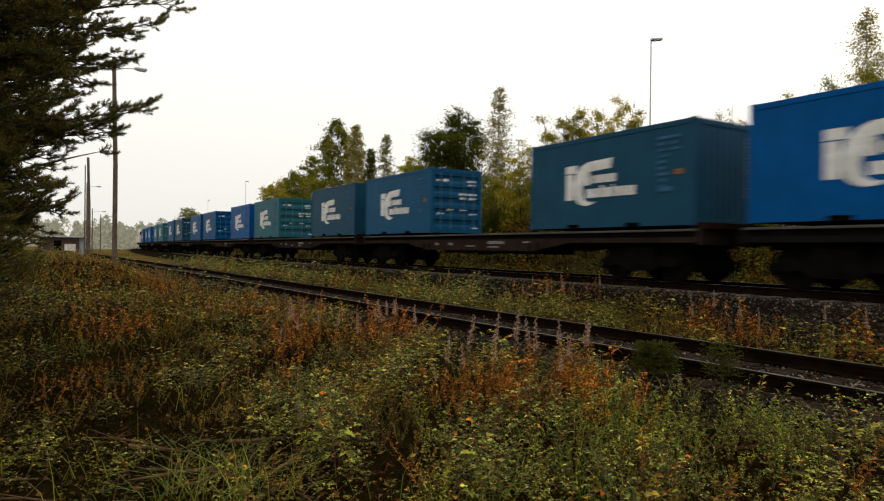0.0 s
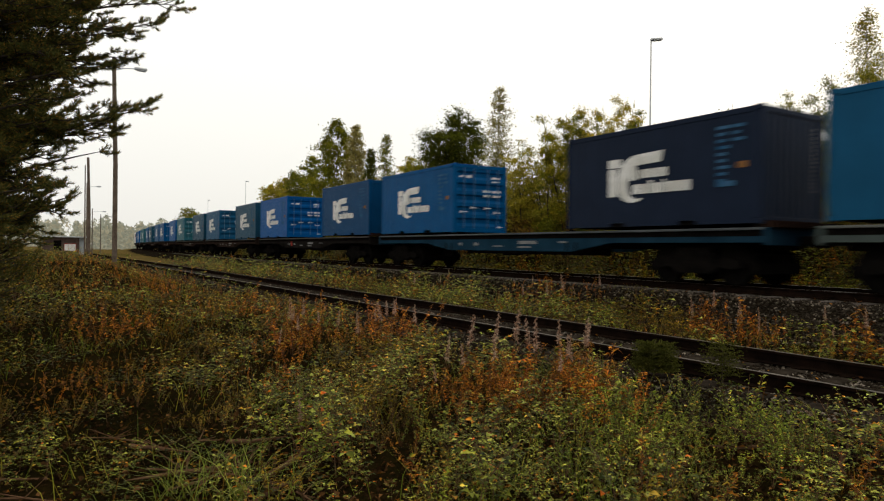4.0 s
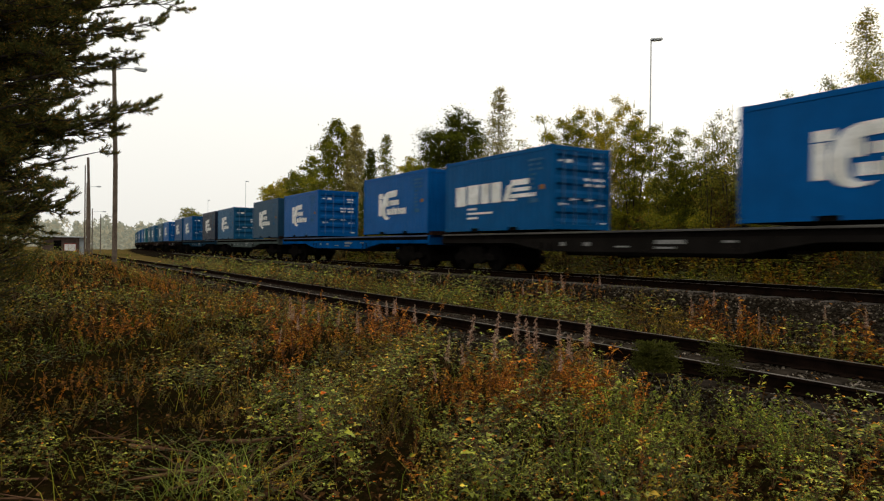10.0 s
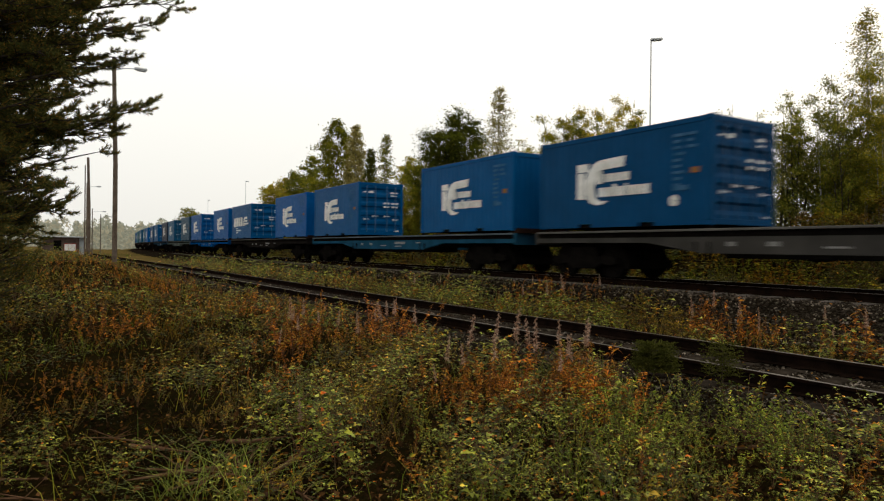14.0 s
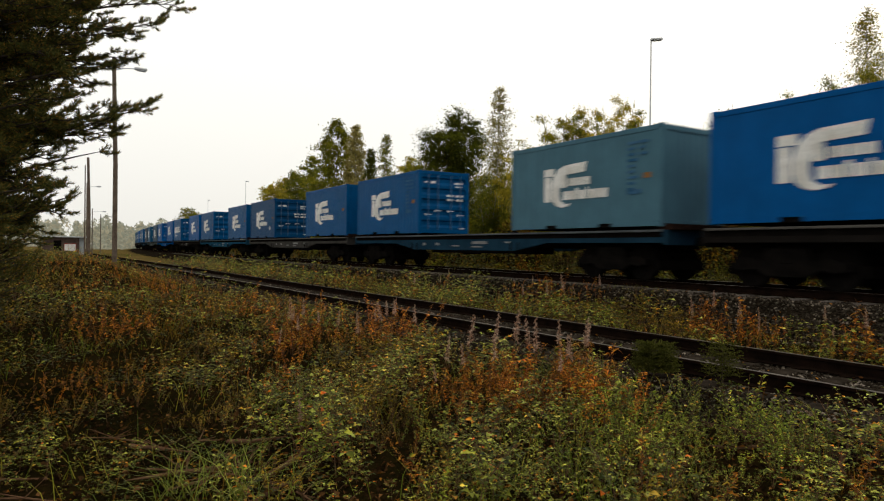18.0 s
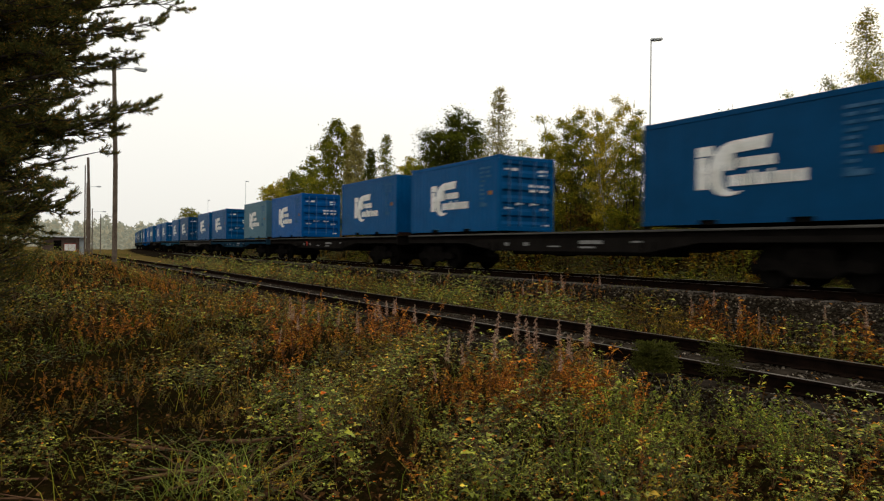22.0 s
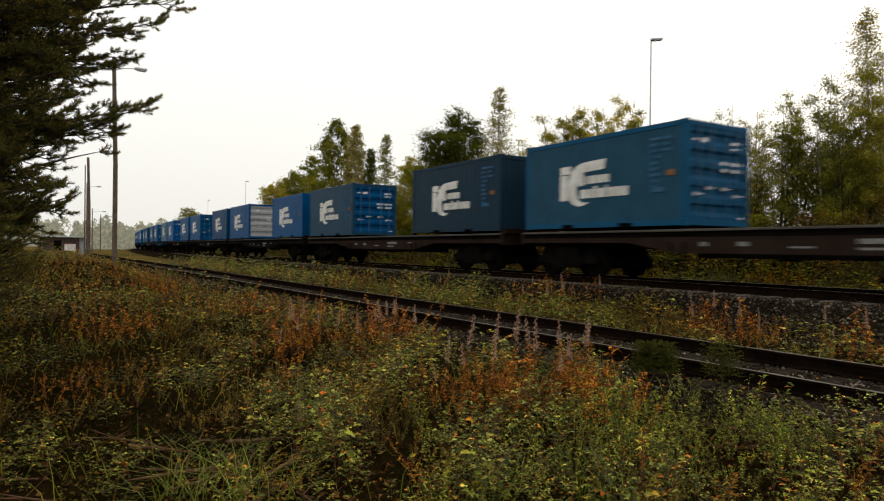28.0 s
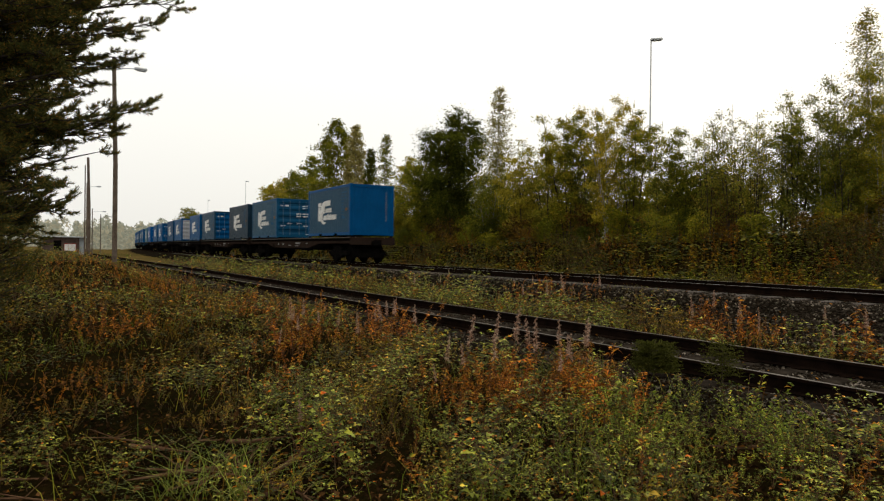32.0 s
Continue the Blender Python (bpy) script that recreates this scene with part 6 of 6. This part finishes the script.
def fireweed():
    rs = np.random.RandomState(77)
    kinds = fireweed_kinds()
    spots = list(STALKS)
    for px, py, pr in RUSTY[:12]:
        for _ in range(int(1 + 3 * min(1.0, pr))):
            spots.append((px + rs.normal(0, pr * 0.5), py + rs.normal(0, pr * 0.5), rs.uniform(0.5, 0.85)))
    used = 0
    for i, (x, y, h) in enumerate(spots):
        if not bool(clear_of_tracks(np.array([x]), np.array([y]), 1.3, 2.4)[0]):
            continue
        m = pose(x, y, float(ground_z(x, y)) - 0.02, rs.uniform(-6, 6), rs.uniform(-6, 6), rs.uniform(0, 360)) @ Matrix.Diagonal((h, h, h, 1))
        if used < 6:
            kinds[used].matrix_basis = m
        else:
            ob = kinds[i % 6]
            was = tuple(ob.scale)
            ob.scale = (1, 1, 1)
            copy_thing(ob, m)
            ob.scale = was
        used += 1


fireweed()


def saplings():
    limbs = []
    rs = np.random.RandomState(91)
    for hz in np.arange(0.06, 0.5, 0.055):
        for head in (20, 95, 165, 235, 310):
            limbs.append((hz, head + rs.uniform(-25, 25), 0.34 * (1 - hz) + 0.06, 0.15))
    for x, y, words, per in ((6.32, 5.28, "small bushy spruce seedling beside the siding", 20), (5.93, 4.12, "thin spruce seedling beside the siding", 3)):
        t = tagged(new("spruce_seedling"), words, "young tree")
        t.location = (x, y, float(ground_z(x, y)) - 0.02)
        hh = 0.48 if per > 15 else 0.72
        tubes, cen, dr = [tube_path([(0, 0, 0), (0, 0, hh)], [0.009, 0.003], 5)], [], []
        for hz, head, ln, lift in limbs:
            if per < 15:
                hz, ln = 0.30 + hz * 0.8, ln * 0.36
            else:
                hz, ln = hz * 0.8 + 0.06, ln * 0.62
            a = radians(head)
            d = np.array([math.sin(a), math.cos(a), lift])
            p0 = np.array([0, 0, hz])
            p1 = p0 + d * ln
            tubes.append(tube_path([p0, p1], [0.004, 0.002], 4))
            for w in np.linspace(0.15, 1, 9):
                cen.append(p0 + (p1 - p0) * w)
                dr.append(d)
            for sgn in (-1, 1):
                for w in (0.4, 0.65):
                    q0 = p0 + (p1 - p0) * w
                    sd = d + sgn * 0.9 * np.array([d[1], -d[0], 0])
                    for g in (0.03, 0.06, 0.09):
                        cen.append(q0 + sd * g)
                        dr.append(sd)
        vs, fs = join_tubes(tubes)
        put("trunk", mesh_np("trunk", vs, fs, (BARK,), True), t)
        tri = needle_tufts(np.array(cen), np.array(dr), per, 0.028, rs)
        put("needles", mesh_np("needles", tri, np.arange(len(tri)).reshape(-1, 3), (SPRUCE,)), t)


saplings()


# ---- loose ballast stones, fallen leaves and sticks ----
def stones():
    rs = np.random.RandomState(19)
    oct_v = np.array([(1, 0, 0), (-1, 0, 0), (0, 1, 0), (0, -1, 0), (0, 0, 1), (0, 0, -1)], dtype=float)
    oct_f = np.array([(0, 2, 4), (2, 1, 4), (1, 3, 4), (3, 0, 4), (2, 0, 5), (1, 2, 5), (3, 1, 5), (0, 3, 5)])
    for name, words, n, place in (
            ("ballast", "grey crushed ballast of the main line", 36000, lambda r, a: (main_x(r) + np.where(a < 0.78, -1, 1) * rs.uniform(0.0, 3.2, len(r)), r)),
            ("siding_ballast", "dark wet gravel of the siding", 22000, lambda r, a: (SIDING_X + rs.uniform(-1.75, 1.75, len(r)), r))):
        y = 2.2 * (45 / 2.2) ** rs.rand(n)
        x, y = place(y, rs.rand(n))
        x = np.asarray(x, dtype=float)
        s = rs.uniform(0.011, 0.029, n) * (1 + 0.02 * y) * np.where(name == "ballast", 1.15, 0.9)
        c = np.stack([x, y, ground_z(x, y) + s * 0.25], 1)
        v = oct_v[None] * (s[:, None, None] * rs.uniform(0.6, 1.3, (n, 6, 1)))
        a = rs.rand(n) * 6.283
        ca, sa = np.cos(a)[:, None], np.sin(a)[:, None]
        v = np.stack([v[..., 0] * ca - v[..., 1] * sa, v[..., 0] * sa + v[..., 1] * ca, v[..., 2] * 0.75 + v[..., 0] * 0.3], 2) + c[:, None]
        f = (np.arange(n)[:, None, None] * 6 + oct_f[None]).reshape(-1, 3)
        tagged(put(name, mesh_np(name, v.reshape(-1, 3), f, (STONE,))), words, "gravel", kind="stuff")
    n = 1500
    x, y, r = scatter(n, 2.2, 22, -0.1, 1.3, rs)
    base = np.stack([x, y, ground_z(x, y) + rs.uniform(0.01, 0.12, n)], 1)
    ax = rs.normal(0, 1, (n, 3)) * np.array([1, 1, 0.25])
    sz = rs.uniform(0.03, 0.06, n)
    tagged(put("fallen_leaves", leaf_mesh("fallen_leaves", base, ax, sz, sz * 0.7, FALLEN)), "fallen yellow and red birch leaves", "leaves", kind="stuff")


def sticks():
    rs = np.random.RandomState(29)
    for i in range(26):
        x, y = rs.uniform(0.0, 1.6), rs.uniform(4.0, 5.8)
        if i > 17:
            x, y = rs.uniform(4.6, 5.9), rs.uniform(2.6, 3.9)
        a, ln = rs.uniform(0, 6.28), rs.uniform(0.3, 1.0)
        z = float(ground_z(x, y)) + 0.02
        st = tagged(new("fallen_branch"), "dead brown branch lying in the undergrowth", "branch", "fallen branches")
        st.location = (x, y, z)
        d = Vector((math.cos(a), math.sin(a), rs.uniform(0.0, 0.3)))
        p = [Vector((0, 0, 0)), d * ln * 0.5 + Vector((0, 0, rs.uniform(-0.02, 0.05))), d * ln + Vector((rs.uniform(-.08, .08), rs.uniform(-.08, .08), 0.02))]
        v, f = tube_path(p, [0.008 + 0.012 * (i % 3 == 0), 0.007 + 0.009 * (i % 3 == 0), 0.003], 6)
        put("stick", mesh_np("stick", v, f, (PLANT_STEM,), True), st)
        for _ in range(3):
            v, f = tube_path([p[1], p[1] + Vector((rs.uniform(-.2, .2), rs.uniform(-.2, .2), rs.uniform(0, .15)))], [0.005, 0.002], 4)
            put("twig", mesh_np("twig", v, f, (PLANT_STEM,), True), st)


sticks()
FALLEN = leafy("fallen_leaf", [(0.0, (0.06, 0.025, 0.01)), (0.5, (0.18, 0.07, 0.012)), (0.85, (0.34, 0.15, 0.02)), (1.0, (0.45, 0.24, 0.06))], 0.4, 0.2)
stones()


# ---- what moves ----
def motions():
    for thing, ahead, z in MOVERS:
        walk(thing, [(t, on_line(train_s(t) + ahead, z)) for t in TIMES])
    turns = [i * 0.08 for i in range(401)]
    spin = [(t, -(train_s(t) - train_s(0)) / 0.475) for t in turns]
    for ws, y in WHEELS:
        walk(ws, [(t, Matrix.Translation((0, y, 0.475)) @ Matrix.Rotation(a, 4, "X")) for t, a in spin])


motions()
